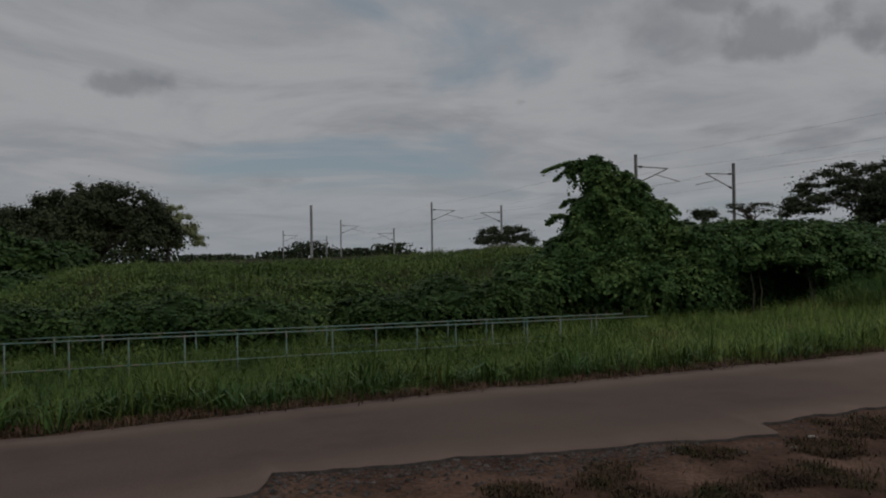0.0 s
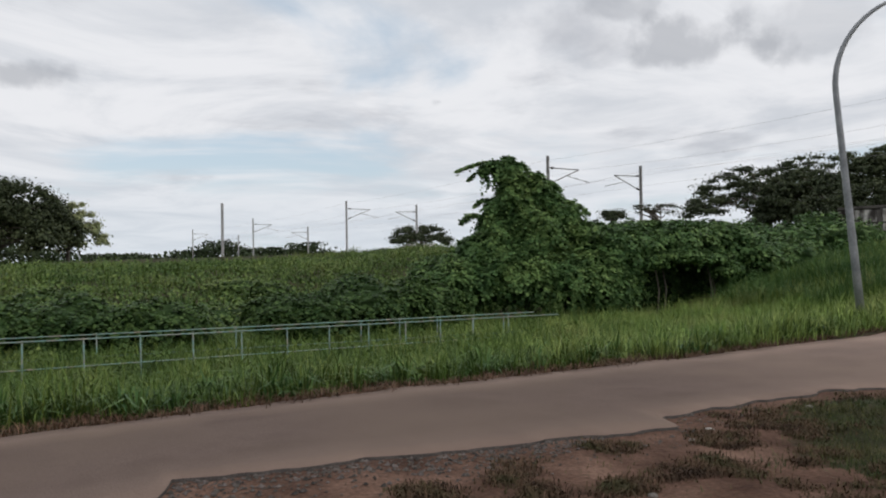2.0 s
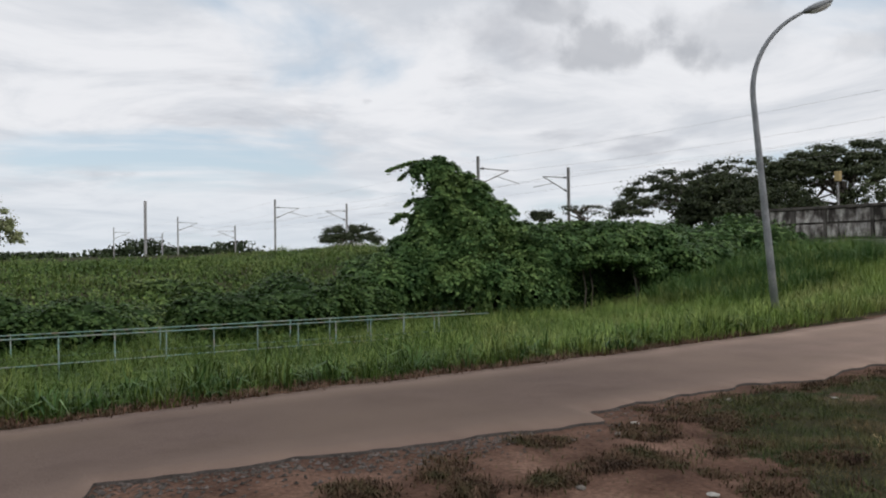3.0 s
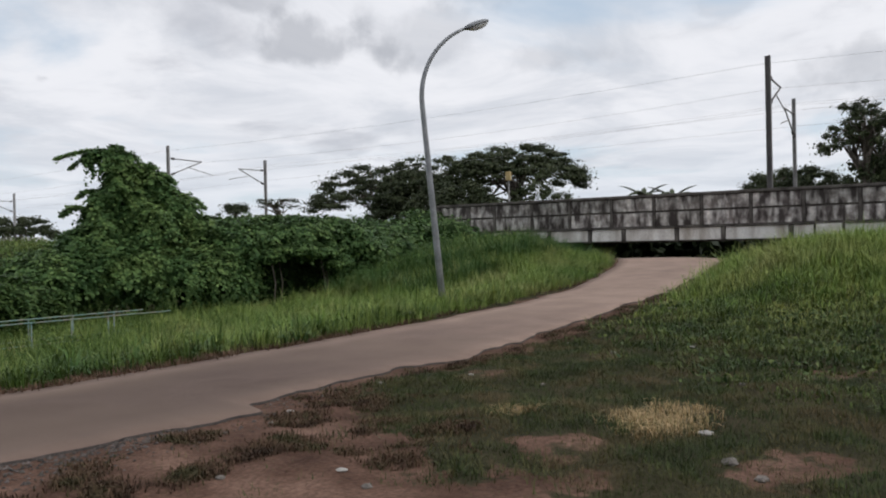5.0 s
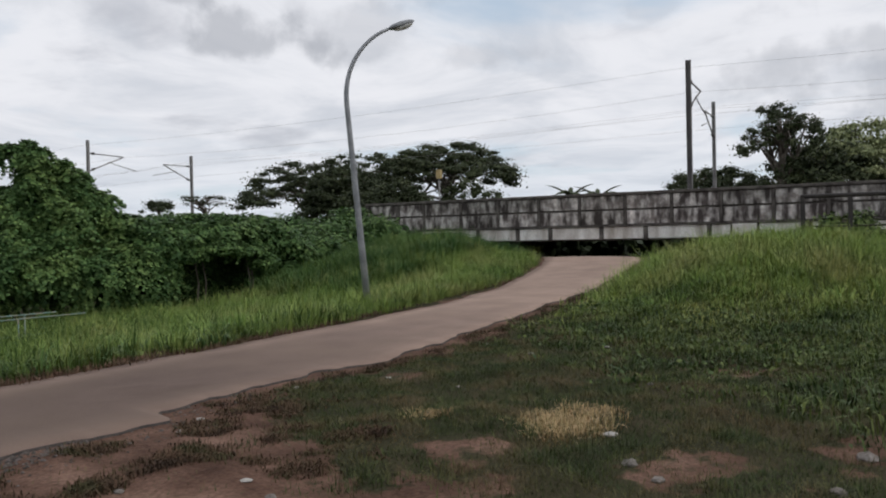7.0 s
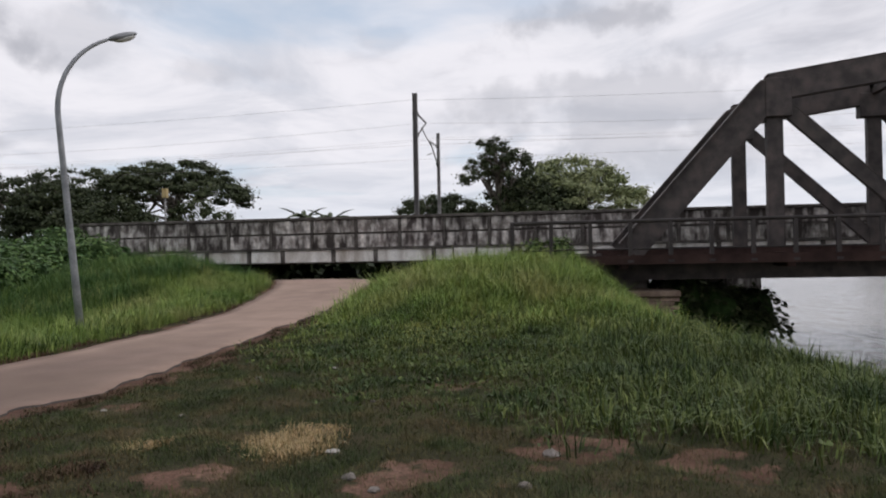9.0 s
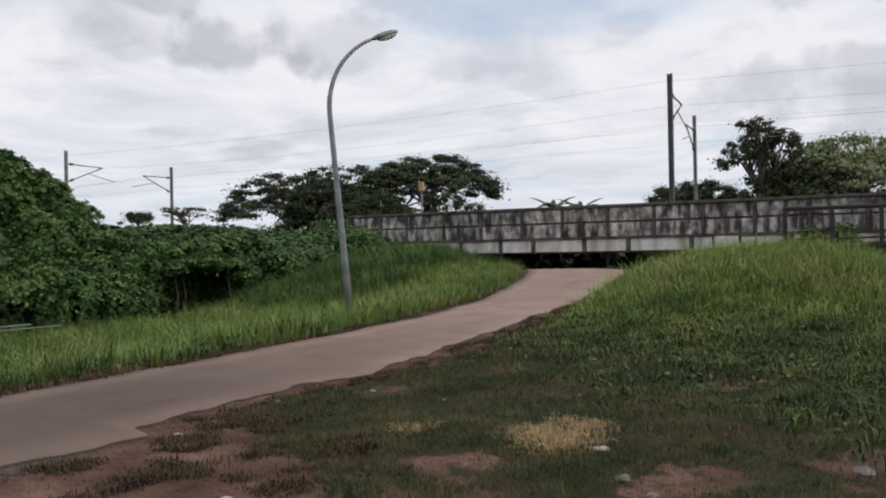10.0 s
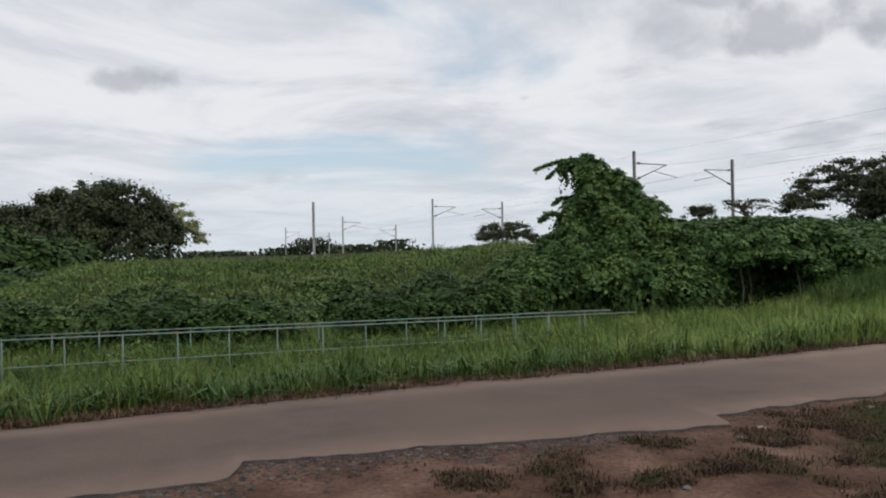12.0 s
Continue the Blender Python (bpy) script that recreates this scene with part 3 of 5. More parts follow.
def build_truss_bridge():
    e = empty("truss_bridge", pose(TX, TY, 0), "old dark rusty steel truss bridge over the river", "bridge")
    n = 20

    def top(k):
        q = min(1.0, (min(k, n - k) - 1) / 4)
        return TTOP + 1.6 * (1 - (1 - q) ** 2)

    for x in (0.0, 5.3):
        foot = TDECK + 0.1
        part("bottom_chord", beam((x, 0.6, foot - 0.25), (x, -n * TP, foot - 0.25), 0.34, 0.5), M["rust"], e)
        part("end_post", beam((x, -0.3, foot - 0.1), (x, -TP, TTOP), 0.5, 0.84), M["steel"], e)
        part("end_post_plate", beam((x, 0.02, foot + 0.16), (x, -TP + 0.42, TTOP + 0.21), 0.74, 0.05, 0.02), M["steel"], e)
        for k in range(1, n):
            y = -k * TP
            part("vertical", beam((x, y, foot), (x, y, top(k)), 0.3, 0.5), M["steel"], e)
            g = bmesh.new()
            ends = (1, n - 1)
            add_box(g, x - 0.275, x + 0.275, y - (0.3 if k == n - 1 else 0.52), y + (0.3 if k == 1 else 0.52), top(k) - 0.95, top(k) + (0.3 if k in ends else -0.05), bevel=0.03)
            part("gusset", g, M["steel"], e)
            if k < n - 1:
                part("top_chord", beam((x, y + 0.15, top(k)), (x, y - TP, top(k + 1)), 0.5, 0.86), M["steel"], e)
                d = (k, k + 1) if k < n // 2 else (k + 1, k)
                part("diagonal", beam((x, -d[0] * TP, top(d[0]) - 0.3), (x, -d[1] * TP, foot + 0.1), 0.26, 0.46), M["steel"], e)
    for k in range(0, n + 1):
        y = -k * TP
        part("cross_beam", box(-1.7, 5.6, y - 0.12, y + 0.12, TDECK - 0.55, TDECK - 0.12), M["rust"], e)
    for k in range(1, n):
        part("portal_strut", box(0.1, 5.2, -k * TP - 0.12, -k * TP + 0.12, top(k) - 0.1, top(k) + 0.1), M["steel"], e)
    part("walkway", box(-1.75, -0.2, -n * TP, 3.6, TDECK - 0.32, TDECK - 0.22), M["rust"], e)
    part("walkway_edge", box(-1.80, -1.74, -n * TP, 3.4, TDECK - 0.42, TDECK - 0.14), M["rust"], e)
    part("track_deck", box(0.3, 5.0, -n * TP, 3.0, TDECK - 0.2, TDECK - 0.05), M["steel"], e)
    for x in (0.0, 1.4, 3.9, 5.3):
        part("stringer", box(x - 0.12, x + 0.12, -n * TP, 2.4, TDECK - 0.95, TDECK - 0.42), M["steel"], e)
    part("abutment_wall", box(0.6, 8.0, -0.9, 2.6, -3.5, TDECK - 0.5), M["dark_concrete"], e)
    part("handrail", tube([(-1.7, 3.5, TDECK + 0.92), (-1.7, -n * TP, TDECK + 0.92)], 0.06, 8), M["rail"], e)
    part("knee_rail", tube([(-1.7, 3.5, TDECK + 0.06), (-1.7, -n * TP, TDECK + 0.06)], 0.032, 6), M["rail"], e)
    post = box(-0.06, 0.06, -0.06, 0.06, -0.36, 0.9)
    add_box(post, -0.1, 0.1, -0.09, 0.09, -0.36, -0.28)
    p = part("railing_post", post, M["rail"], e)
    for k in range(1, 70):
        o = new("railing_post", p.data)
        o.parent = e
        o.location = (-1.7, 3.44 - 1.21 * k, TDECK)
    p.location = (-1.7, 3.44, TDECK)


build_truss_bridge()


def build_abutment():
    e = empty("brick_pier", pose(26.25, -2.95, 0.42), "old brick pier with a stone cap beneath the truss bridge", "pier")
    part("core", box(-0.78, 0.78, -0.70, 0.70, -3.9, -0.05), M["dark_concrete"], e)
    part("cap", box(-0.98, 0.98, -0.98, 0.98, -0.08, 0.12, 0.04), M["brick"], e, "rounded brick-red cap course")
    me = bpy.data.meshes.new("brick")
    bm = bmesh.new()
    add_box(bm, -0.05, 0.05, -0.142, 0.142, -0.058, 0.058, bevel=0.008)
    bm.to_mesh(me)
    bm.free()
    me.materials.append(M["brick"])
    for side in range(2):
        for r in range(14):
            for c in range(6):
                o = new("brick", me)
                o.parent = e
                q = -0.80 + 0.3 * c + (0.15 if r % 2 else 0.0)
                if q > 0.75:
                    continue
                z = -0.16 - 0.13 * r
                o.matrix_local = pose(-0.79, q, z) if side == 0 else pose(q, 0.79, z, 0, 0, 90)


build_abutment()

# ---- overhead line masts ----
def build_mast(x, y, top, base, arm, mat, thick=0.16, reach=3.2, lattice=False):
    """arm: +1 or -1, the side over which the bracket reaches along x; 0 for none."""
    e = empty("railway_mast", pose(x, y, base), "grey steel overhead line mast beside the railway", "mast", "railway masts")
    h = top - base
    bm = bmesh.new()
    w = thick
    add_box(bm, -w, w, -w, -w + 0.03, 0, h)
    add_box(bm, -w, w, w - 0.03, w, 0, h)
    add_box(bm, -0.02, 0.02, -w + 0.03, w - 0.03, 0, h)
    part("post", bm, mat, e)
    part("footing", box(-0.35, 0.35, -0.35, 0.35, -0.6, 0.35, 0.03), M["wall_far"], e, "pale concrete footing")
    if arm:
        z1, z2, z3 = h - 0.95, h - 2.3, h - 1.75
        tie = part("top_tube", tube([(0, 0, z1), (arm * reach, 0, z1 - 0.05)], 0.045, 6), mat, e)
        stay = part("bracket_tube", tube([(0, 0, z2), (arm * reach, 0, z1 - 0.05)], 0.045, 6), mat, e)
        part("steady_arm", tube([(arm * reach * 0.55, 0, z3 + 0.25), (arm * reach * 1.35, 0, z2 + 0.3)], 0.03, 6), mat, e)
        slope = (z1 - 0.05 - z2) / reach
        for zz, rise, holder in ((z1, 0.0, tie), (z2, slope, stay)):
            pts, rad = [], []
            for k in range(9):
                pts.append((arm * (0.3 + 0.035 * k), 0, zz + rise * (0.3 + 0.035 * k)))
                rad.append(0.1 if k % 2 else 0.06)
            part("insulator", tube(pts, rad, 8), M["mast_dark"], holder, "ribbed dark insulator")
    return e


ROW_A, ROW_B = 39.4, 52.0
# masts beyond y = 60 take the paler steel that stands in for haze
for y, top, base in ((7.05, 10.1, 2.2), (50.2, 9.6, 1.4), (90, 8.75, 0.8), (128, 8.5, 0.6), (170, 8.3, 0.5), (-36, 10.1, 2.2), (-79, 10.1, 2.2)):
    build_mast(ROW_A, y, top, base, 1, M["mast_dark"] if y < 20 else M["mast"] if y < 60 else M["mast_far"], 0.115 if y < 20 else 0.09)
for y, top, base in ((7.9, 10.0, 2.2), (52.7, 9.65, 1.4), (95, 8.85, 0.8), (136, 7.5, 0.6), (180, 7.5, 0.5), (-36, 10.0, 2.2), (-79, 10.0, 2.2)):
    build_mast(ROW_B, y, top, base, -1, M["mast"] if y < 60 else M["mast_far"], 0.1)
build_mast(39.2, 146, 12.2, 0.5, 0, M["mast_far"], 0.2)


def build_wire(name, x0, zs, sag, r=0.006):
    """A wire from mast to mast with its sag, along y."""
    ys = [-79, -36, 7.4, 51, 92, 132, 175]
    pts = []
    for a, b, za, zb in zip(ys, ys[1:], zs, zs[1:]):
        for k in range(8):
            q = k / 8
            pts.append((x0, a + (b - a) * q, za + (zb - za) * q - sag * 4 * q * (1 - q)))
    pts.append((x0, ys[-1], zs[-1]))
    tagged(part(name, tube(pts, r, 5), M["wire"]), "thin overhead wire strung along the railway masts", "wire", "railway wires")


for x0, h0, sag in ((ROW_A, -0.35, 0.35), (ROW_A + 3.2, -1.0, 0.5), (ROW_A + 3.2, -2.2, 0.04), (ROW_B, -0.4, 0.35), (ROW_B - 3.2, -1.0, 0.5), (ROW_B - 3.2, -2.2, 0.04)):
    build_wire("overhead_wire", x0, [z + h0 for z in (10.1, 10.1, 10.1, 9.6, 8.8, 8.2, 8.0)], sag)

# ---- street lamp ----
def build_street_lamp():
    x, y = 15.6, 9.98
    z = ground_at(x, y) + 0.08
    e = empty("street_lamp", pose(x, y, z, 0, 0, 0), "curved grey steel street lamp at the lane's verge", "street lamp")
    e.matrix_world = Matrix.Translation((x, y, z)) @ LAMP_LEAN
    pts, rad = [(0, 0, -0.3), (0, 0, 1.4), (0, 0, 3.2), (0, 0, 4.72)], [0.085, 0.078, 0.068, 0.06]
    R = 1.9
    for k in range(1, 13):
        a = k / 12 * radians(70)
        pts.append((R * (1 - math.cos(a)), 0, 4.72 + R * math.sin(a)))
        rad.append(0.06 - 0.022 * k / 12)
    part("pole", tube(pts, rad, 12), M["galv"], e)
    bx, _, bz = pts[-1]
    head = bmesh.new()
    bmesh.ops.create_uvsphere(head, u_segments=20, v_segments=10, radius=1.0, matrix=pose(bx + 0.36, 0, bz + 0.115, 0, -17) @ Matrix.Diagonal((0.37, 0.135, 0.085, 1)))
    head_part = part("lamp_head", head, M["galv"], e, "flat oval grey lamp head")
    bowl = bmesh.new()
    bmesh.ops.create_uvsphere(bowl, u_segments=20, v_segments=10, radius=1.0, matrix=pose(bx + 0.40, 0, bz + 0.095, 0, -17) @ Matrix.Diagonal((0.29, 0.115, 0.10, 1)))
    part("lamp_bowl", bowl, M["lens"], head_part, "frosted glass lamp bowl")


# the pole leans towards the field and its arm hangs over the lane
LAMP_LEAN = Matrix.Rotation(radians(-4.7), 4, Vector((0.845, 0.534, 0))) @ Matrix.Rotation(radians(-35), 4, "Z")
build_street_lamp()

# ---- the pipe fence round the drain ----
def fence_run(a, b, top_a, top_b, step, posts):
    """A two-rail pipe fence from a to b."""
    a, b = Vector((*a, 0)), Vector((*b, 0))
    length = (b - a).length
    e = empty("pipe_fence", Matrix.Translation((a.x, a.y, ground_at(a.x, a.y))), "pale green two-rail pipe fence in tall grass", "fence", "drain fences")
    o0 = e.matrix_world.translation
    A, B = Vector((a.x, a.y, top_a)) - o0, Vector((b.x, b.y, top_b)) - o0
    down = Vector((0, 0, -0.5))
    part("top_rail", tube([A, A.lerp(B, 0.5) + Vector((0, 0, -0.01)), B], 0.016, 8), M["fence"], e)
    part("middle_rail", tube([A + down, B + down], 0.012, 8), M["fence"], e)
    n = int(length / step)
    for k in range(n + 1):
        if k in posts:
            continue
        p = A.lerp(B, k * step / length)
        jig = Vector((random.uniform(-0.015, 0.015), random.uniform(-0.015, 0.015), 0))
        part("post", tube([p + Vector((0, 0, 0.02)), p + jig + Vector((0, 0, -1.25))], 0.015, 8), M["fence"], e)


def from_old(x, y):
    return (0.908 * x + 0.419 * y, -0.419 * x + 0.908 * y)


F0, FD = from_old(-6.72, 14.68), from_old(0.861, 0.498)
fence_run((F0[0] - 5.4 * FD[0], F0[1] - 5.4 * FD[1]), (F0[0] + 13.8 * FD[0], F0[1] + 13.8 * FD[1]), 0.36, 0.02, 1.008, (18,))
G0, G1 = from_old(-9.9, 17.6), from_old(4.4, 21.2)
fence_run(G0, G1, 0.02, 0.12, 1.0, (3, 5, 6, 8, 9))
# ---- vegetation ----
RNG = np.random.default_rng(7)


def blades(name, x, y, z, h, w, lean, a, mat, droop=0.5, simple=False):
    """Grass: each blade is three bent, tapering pieces. x, y, z, h, w, lean are arrays."""
    n = len(x)
    dx, dy = np.cos(a), np.sin(a)
    fx, fy = -dy * w * 0.5, dx * w * 0.5
    out = np.empty((n, 5, 3), np.float32)
    m = 0.55
    bx, by = x + dx * lean * h * m * 0.7, y + dy * lean * h * m * 0.7
    tx, ty = x + dx * lean * h * 1.5, y + dy * lean * h * 1.5
    tz = z + h * (1 - droop * lean * lean)
    out[:, 0] = np.stack([x - fx, y - fy, z - 0.03], -1)
    out[:, 1] = np.stack([x + fx, y + fy, z - 0.03], -1)
    out[:, 2] = np.stack([bx - fx * 0.8, by - fy * 0.8, z + h * m], -1)
    out[:, 3] = np.stack([bx + fx * 0.8, by + fy * 0.8, z + h * m], -1)
    out[:, 4] = np.stack([tx, ty, tz], -1)
    i = np.arange(n)[:, None] * 5
    loops = (i + np.array([0, 1, 4] if simple else [0, 1, 3, 0, 3, 2, 2, 3, 4])).ravel()
    ob = arrays(name, out.reshape(-1, 3), loops, 3, mat)
    return ob


def tufts(cx, cy, per, spread, h, w, lean):
    """Blades in tufts: centres, blades each, how far they spread, mean height, width and lean."""
    n = len(cx)
    k = np.repeat(np.arange(n), per)
    th = np.asarray(h) * RNG.uniform(0.5, 1.5, n)
    x = cx[k] + RNG.normal(0, spread, len(k))
    y = cy[k] + RNG.normal(0, spread, len(k))
    hh = th[k] * RNG.uniform(0.5, 1.15, len(k))
    out = np.arctan2(y - cy[k], x - cx[k]) + RNG.normal(0, 0.7, len(k))
    return x, y, hh, w * RNG.uniform(0.6, 1.4, len(k)), np.clip(np.abs(RNG.normal(lean, lean * 0.6, len(k))), 0, 1.1), out


def scatter(n, x0, x1, y0, y1, keep):
    x, y = RNG.uniform(x0, x1, n), RNG.uniform(y0, y1, n)
    ok = keep(x, y) > RNG.uniform(0, 1, n)
    return x[ok], y[ok]


def grass_zone(name, n, area, keep, per, spread, h, w, lean, mat, label, category="grass", simple=False):
    cx, cy = scatter(n, *area, keep)
    hh = h(cx, cy) if callable(h) else np.full(len(cx), h)
    x, y, bh, bw, bl, ba = tufts(cx, cy, per, spread, hh, w, lean)
    ob = blades(name, x, y, height(x, y), bh, bw, bl, ba, mat, simple=simple)
    tagged(ob, label, category, kind="stuff")
    return ob


def verge_keep(x, y):
    e = y - far_edge(x)
    hollow = (x > 18.2) & (x < 23.5) & (y > 18.0)
    return np.where((e > 0.12) & ~hollow, smooth(e, 0.1, 0.45), 0) * np.where(x > 30, 0.0, 1.0) * (1 - 0.8 * smooth(y, 14.5, 19.5) * (1 - smooth(x, 9, 15)))


def verge_h(x, y):
    e = y - far_edge(x)
    return 0.15 + (0.24 + 0.12 * wavy(x, y, 1.1, 2.0)) * smooth(e, 0.0, 0.7) + 0.08 * smooth(x, 8, 14) * smooth(e, 1, 3)


grass_zone("verge_grass", 17000, (-9, 30, 9.2, 21), verge_keep, 12, 0.09, verge_h, 0.013, 0.62, M["grass"], "tall green roadside grass with drooping blades")
grass_zone("seeding_grass", 9000, (6, 30, 9.0, 19), lambda x, y: verge_keep(x, y) * smooth(x, 6, 12), 12, 0.10, lambda x, y: verge_h(x, y) * 1.1, 0.012, 0.5, M["reed"], "yellowish green seeding grass on the verge")
grass_zone("drain_grass", 5200, (-8, 17, 13.5, 22), lambda x, y: 0.9 + 0 * x, 11, 0.13, 0.55, 0.016, 0.55, M["grass"], "rank grass growing round the drain fence")
grass_zone("mound_grass", 6500, (20.5, 35, 13.0, 24), lambda x, y: np.where((y - far_edge(x) > 0.4) & ~((x < 23.5) & (y > 18.0)), 1.0, 0.0), 13, 0.13, lambda x, y: 0.62 + 0.16 * wavy(x, y, 1.5, 3.0), 0.018, 0.5, M["mound"], "dense dark green grass below the bridge")


def hill_keep(x, y):
    gap = near_edge(x) - y
    rim = 1.6 + 2.2 * (1 - smooth(x, 11, 17)) + 0.5 * wavy(x, y, 1.2, 5.0)
    front = smooth(x + 0.55 * (0.3 - y) + 0.5 * wavy(x, y, 1.0, 9.0), 6.9, 11.5)
    return np.where(gap > 0.3, smooth(gap, 0.3, rim), 0) * front * np.where(y < -6.5, 0.6, 1.0)


def hill_h(x, y):
    return 0.065 + 0.075 * smooth(x, 9, 15) + 0.24 * smooth(x, 15.5, 20) + 0.05 * wavy(x, y, 1.1, 7.0) + 0.04 * wavy(x, y, 0.4, 2.0) + 0.24 * smooth(-y - 0.08 * (x - 8), -0.9, 1.6) * (1 - 0.85 * smooth(x, 15, 19)) - 0.2 * smooth(-y, 0.5, 1.8) * smooth(x, 16, 20)


# crest blades: yellower, with the crest's brighter light in their colour
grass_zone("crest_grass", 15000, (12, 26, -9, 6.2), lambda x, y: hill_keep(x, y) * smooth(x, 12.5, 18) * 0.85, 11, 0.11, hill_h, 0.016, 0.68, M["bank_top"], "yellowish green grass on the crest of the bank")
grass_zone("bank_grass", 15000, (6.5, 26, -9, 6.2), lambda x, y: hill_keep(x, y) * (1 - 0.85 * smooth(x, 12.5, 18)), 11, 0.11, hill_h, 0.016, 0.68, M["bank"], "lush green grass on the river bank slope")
grass_zone("bank_seed_grass", 4600, (15, 26, -4, 6.0), lambda x, y: hill_keep(x, y) * smooth(x, 15, 20), 12, 0.10, lambda x, y: hill_h(x, y) * (1.35 + 0.5 * wavy(x, y, 0.9, 2.0)), 0.013, 0.45, M["reed"], "straw-tipped tall grass at the old bridge's end")


def lawn_keep(x, y):
    gap = near_edge(x) - y
    return np.where(gap > 0.05, 1.0, 0.0) * np.clip(1.1 - 1.25 * bareness(x, y) + 0.35 * wavy(x, y, 0.5, 4.0), 0.02, 1)


grass_zone("trodden_lawn", 85000, (3.2, 17, -3.5, 6.2), lawn_keep, 6, 0.05, lambda x, y: 0.055 + 0.025 * wavy(x, y, 0.8, 3.0) + 0.02 * wavy(x, y, 0.25, 1.0), 0.010, 0.8, M["lawn"], "short trodden grass growing through bare soil", simple=True)
grass_zone("dry_grass_patch", 1700, (6.0, 8.2, 1.4, 3.8), lambda x, y: np.maximum(1 - smooth(np.hypot(x - 7.1, (y - 2.14) * 1.6) + 0.12 * wavy(x, y, 0.3, 4.0), 0.35, 0.85), 0.8 - smooth(np.hypot(x - 6.8, y - 3.46), 0.05, 0.3)), 12, 0.06, 0.075, 0.008, 0.85, M["straw"], "patch of dead straw-coloured grass")
grass_zone("sword_grass", 620, (-6, 12, 9.0, 11.2), lambda x, y: np.where(y - far_edge(x) > 0.22, 0.5 + 0.6 * wavy(x, y, 0.7, 8.0), 0), 15, 0.05, 0.36, 0.026, 0.85, M["mound"], "clumps of broad arching blades on the verge")
grass_zone("dry_verge_litter", 5200, (-9, 22, 9.0, 9.9), lambda x, y: 1 - smooth(np.abs(y - far_edge(x) - 0.2), 0.12, 0.42), 6, 0.07, 0.09, 0.012, 0.95, M["thatch"], "dead brown grass stems at the lane's edge")


def field_keep(x, y):
    return np.where((x < 33) & (y < 47), 1.0, 0.35) * np.where((y > 19) & ~((x > 13) & (y < 25)), 1.0, 0.0)


grass_zone("field_grass", 17000, (-12, 45, 19, 62), field_keep, 9, 0.22, lambda x, y: 0.34 + 0.16 * wavy(x, y, 2.2, 1.0) + 0.08 * wavy(x, y, 0.8, 4.0), 0.03, 0.55, M["field"], "rank green grass and vines over the sloping field")


MATS = ((4.56, 4.6, 0.3), (3.59, 5.26, 0.25), (6.5, 5.45, 0.3), (5.53, 5.1, 0.3), (6.7, 5.0, 0.35), (3.96, 4.57, 0.25), (5.75, 4.44, 0.4), (3.35, 4.76, 0.25), (4.9, 4.4, 0.25), (5.2, 3.6, 0.35), (5.9, 3.9, 0.4), (2.9, 4.3, 0.25), (2.6, 5.2, 0.2), (4.6, 5.4, 0.2))


def weeds():
    """Low matted clumps of dug-up turf and dead weeds on the bare soil."""
    cx, cy = [], []
    for a, b, r in MATS:
        for _ in range(6):
            px, py = a + RNG.normal(0, r * 0.55), b + RNG.normal(0, r * 0.45)
            k = int(RNG.integers(4, 17))
            cx.append(RNG.normal(px, 0.075, k))
            cy.append(RNG.normal(py, 0.06, k))
    for x in np.arange(6.5, 19, 0.16):
        if RNG.uniform() < 0.75:
            k = int(RNG.integers(3, 14))
            off = abs(RNG.normal(0.34, 0.16))
            cx.append(RNG.normal(x, 0.09, k))
            cy.append(RNG.normal(float(near_edge(x)) - off, 0.05, k))
    cx, cy = np.concatenate(cx), np.concatenate(cy)
    keep = near_edge(cx) - cy > 0.06
    cx, cy = cx[keep], cy[keep]
    x, y, bh, bw, bl, ba = tufts(cx, cy, 18, 0.06, RNG.uniform(0.025, 0.075, len(cx)), 0.012, 1.0)
    ba = RNG.uniform(0, 2 * np.pi, len(ba))
    tagged(blades("weed_clumps", x, y, height(x, y), bh, bw, bl, ba, M["clod"], droop=0.7), "dark clumps of uprooted dry weeds on soil", "weeds", kind="stuff")


weeds()


def leaves(name, p, nrm, size, mat, flop=0.75):
    """Kite-shaped leaves at points p, facing roughly along nrm."""
    n = len(p)
    nrm = nrm + RNG.normal(0, flop, (n, 3))
    nrm /= np.linalg.norm(nrm, axis=1, keepdims=True) + 1e-9
    up = np.tile([0.0, 0, -1.0], (n, 1)) + RNG.normal(0, 0.6, (n, 3))
    t = up - nrm * (up * nrm).sum(1, keepdims=True)
    t /= np.linalg.norm(t, axis=1, keepdims=True) + 1e-9
    s = np.cross(nrm, t)
    size = (size * RNG.uniform(0.6, 1.4, n))[:, None]
    v = np.stack([p - t * size * 0.45, p + s * size * 0.42 + t * size * 0.05 - nrm * size * 0.12, p + t * size * 0.6, p - s * size * 0.42 + t * size * 0.05 - nrm * size * 0.12], 1)
    loops = (np.arange(n)[:, None] * 4 + np.array([0, 1, 2, 0, 2, 3])).ravel()
    return arrays(name, v.reshape(-1, 3), loops, 3, mat)


def vine_zone(name, n, area, keep, lift, size, mat, label):
    x, y = scatter(n, *area, keep)
    p = np.stack([x, y, height(x, y) + lift * RNG.uniform(0.1, 1.0, len(x)) * (0.7 + 0.4 * wavy(x, y, 1.2, 3.0))], -1)
    tagged(leaves(name, p, np.tile([-0.2, -0.5, 1.0], (len(x), 1)), size, mat), label, "vines", kind="stuff")


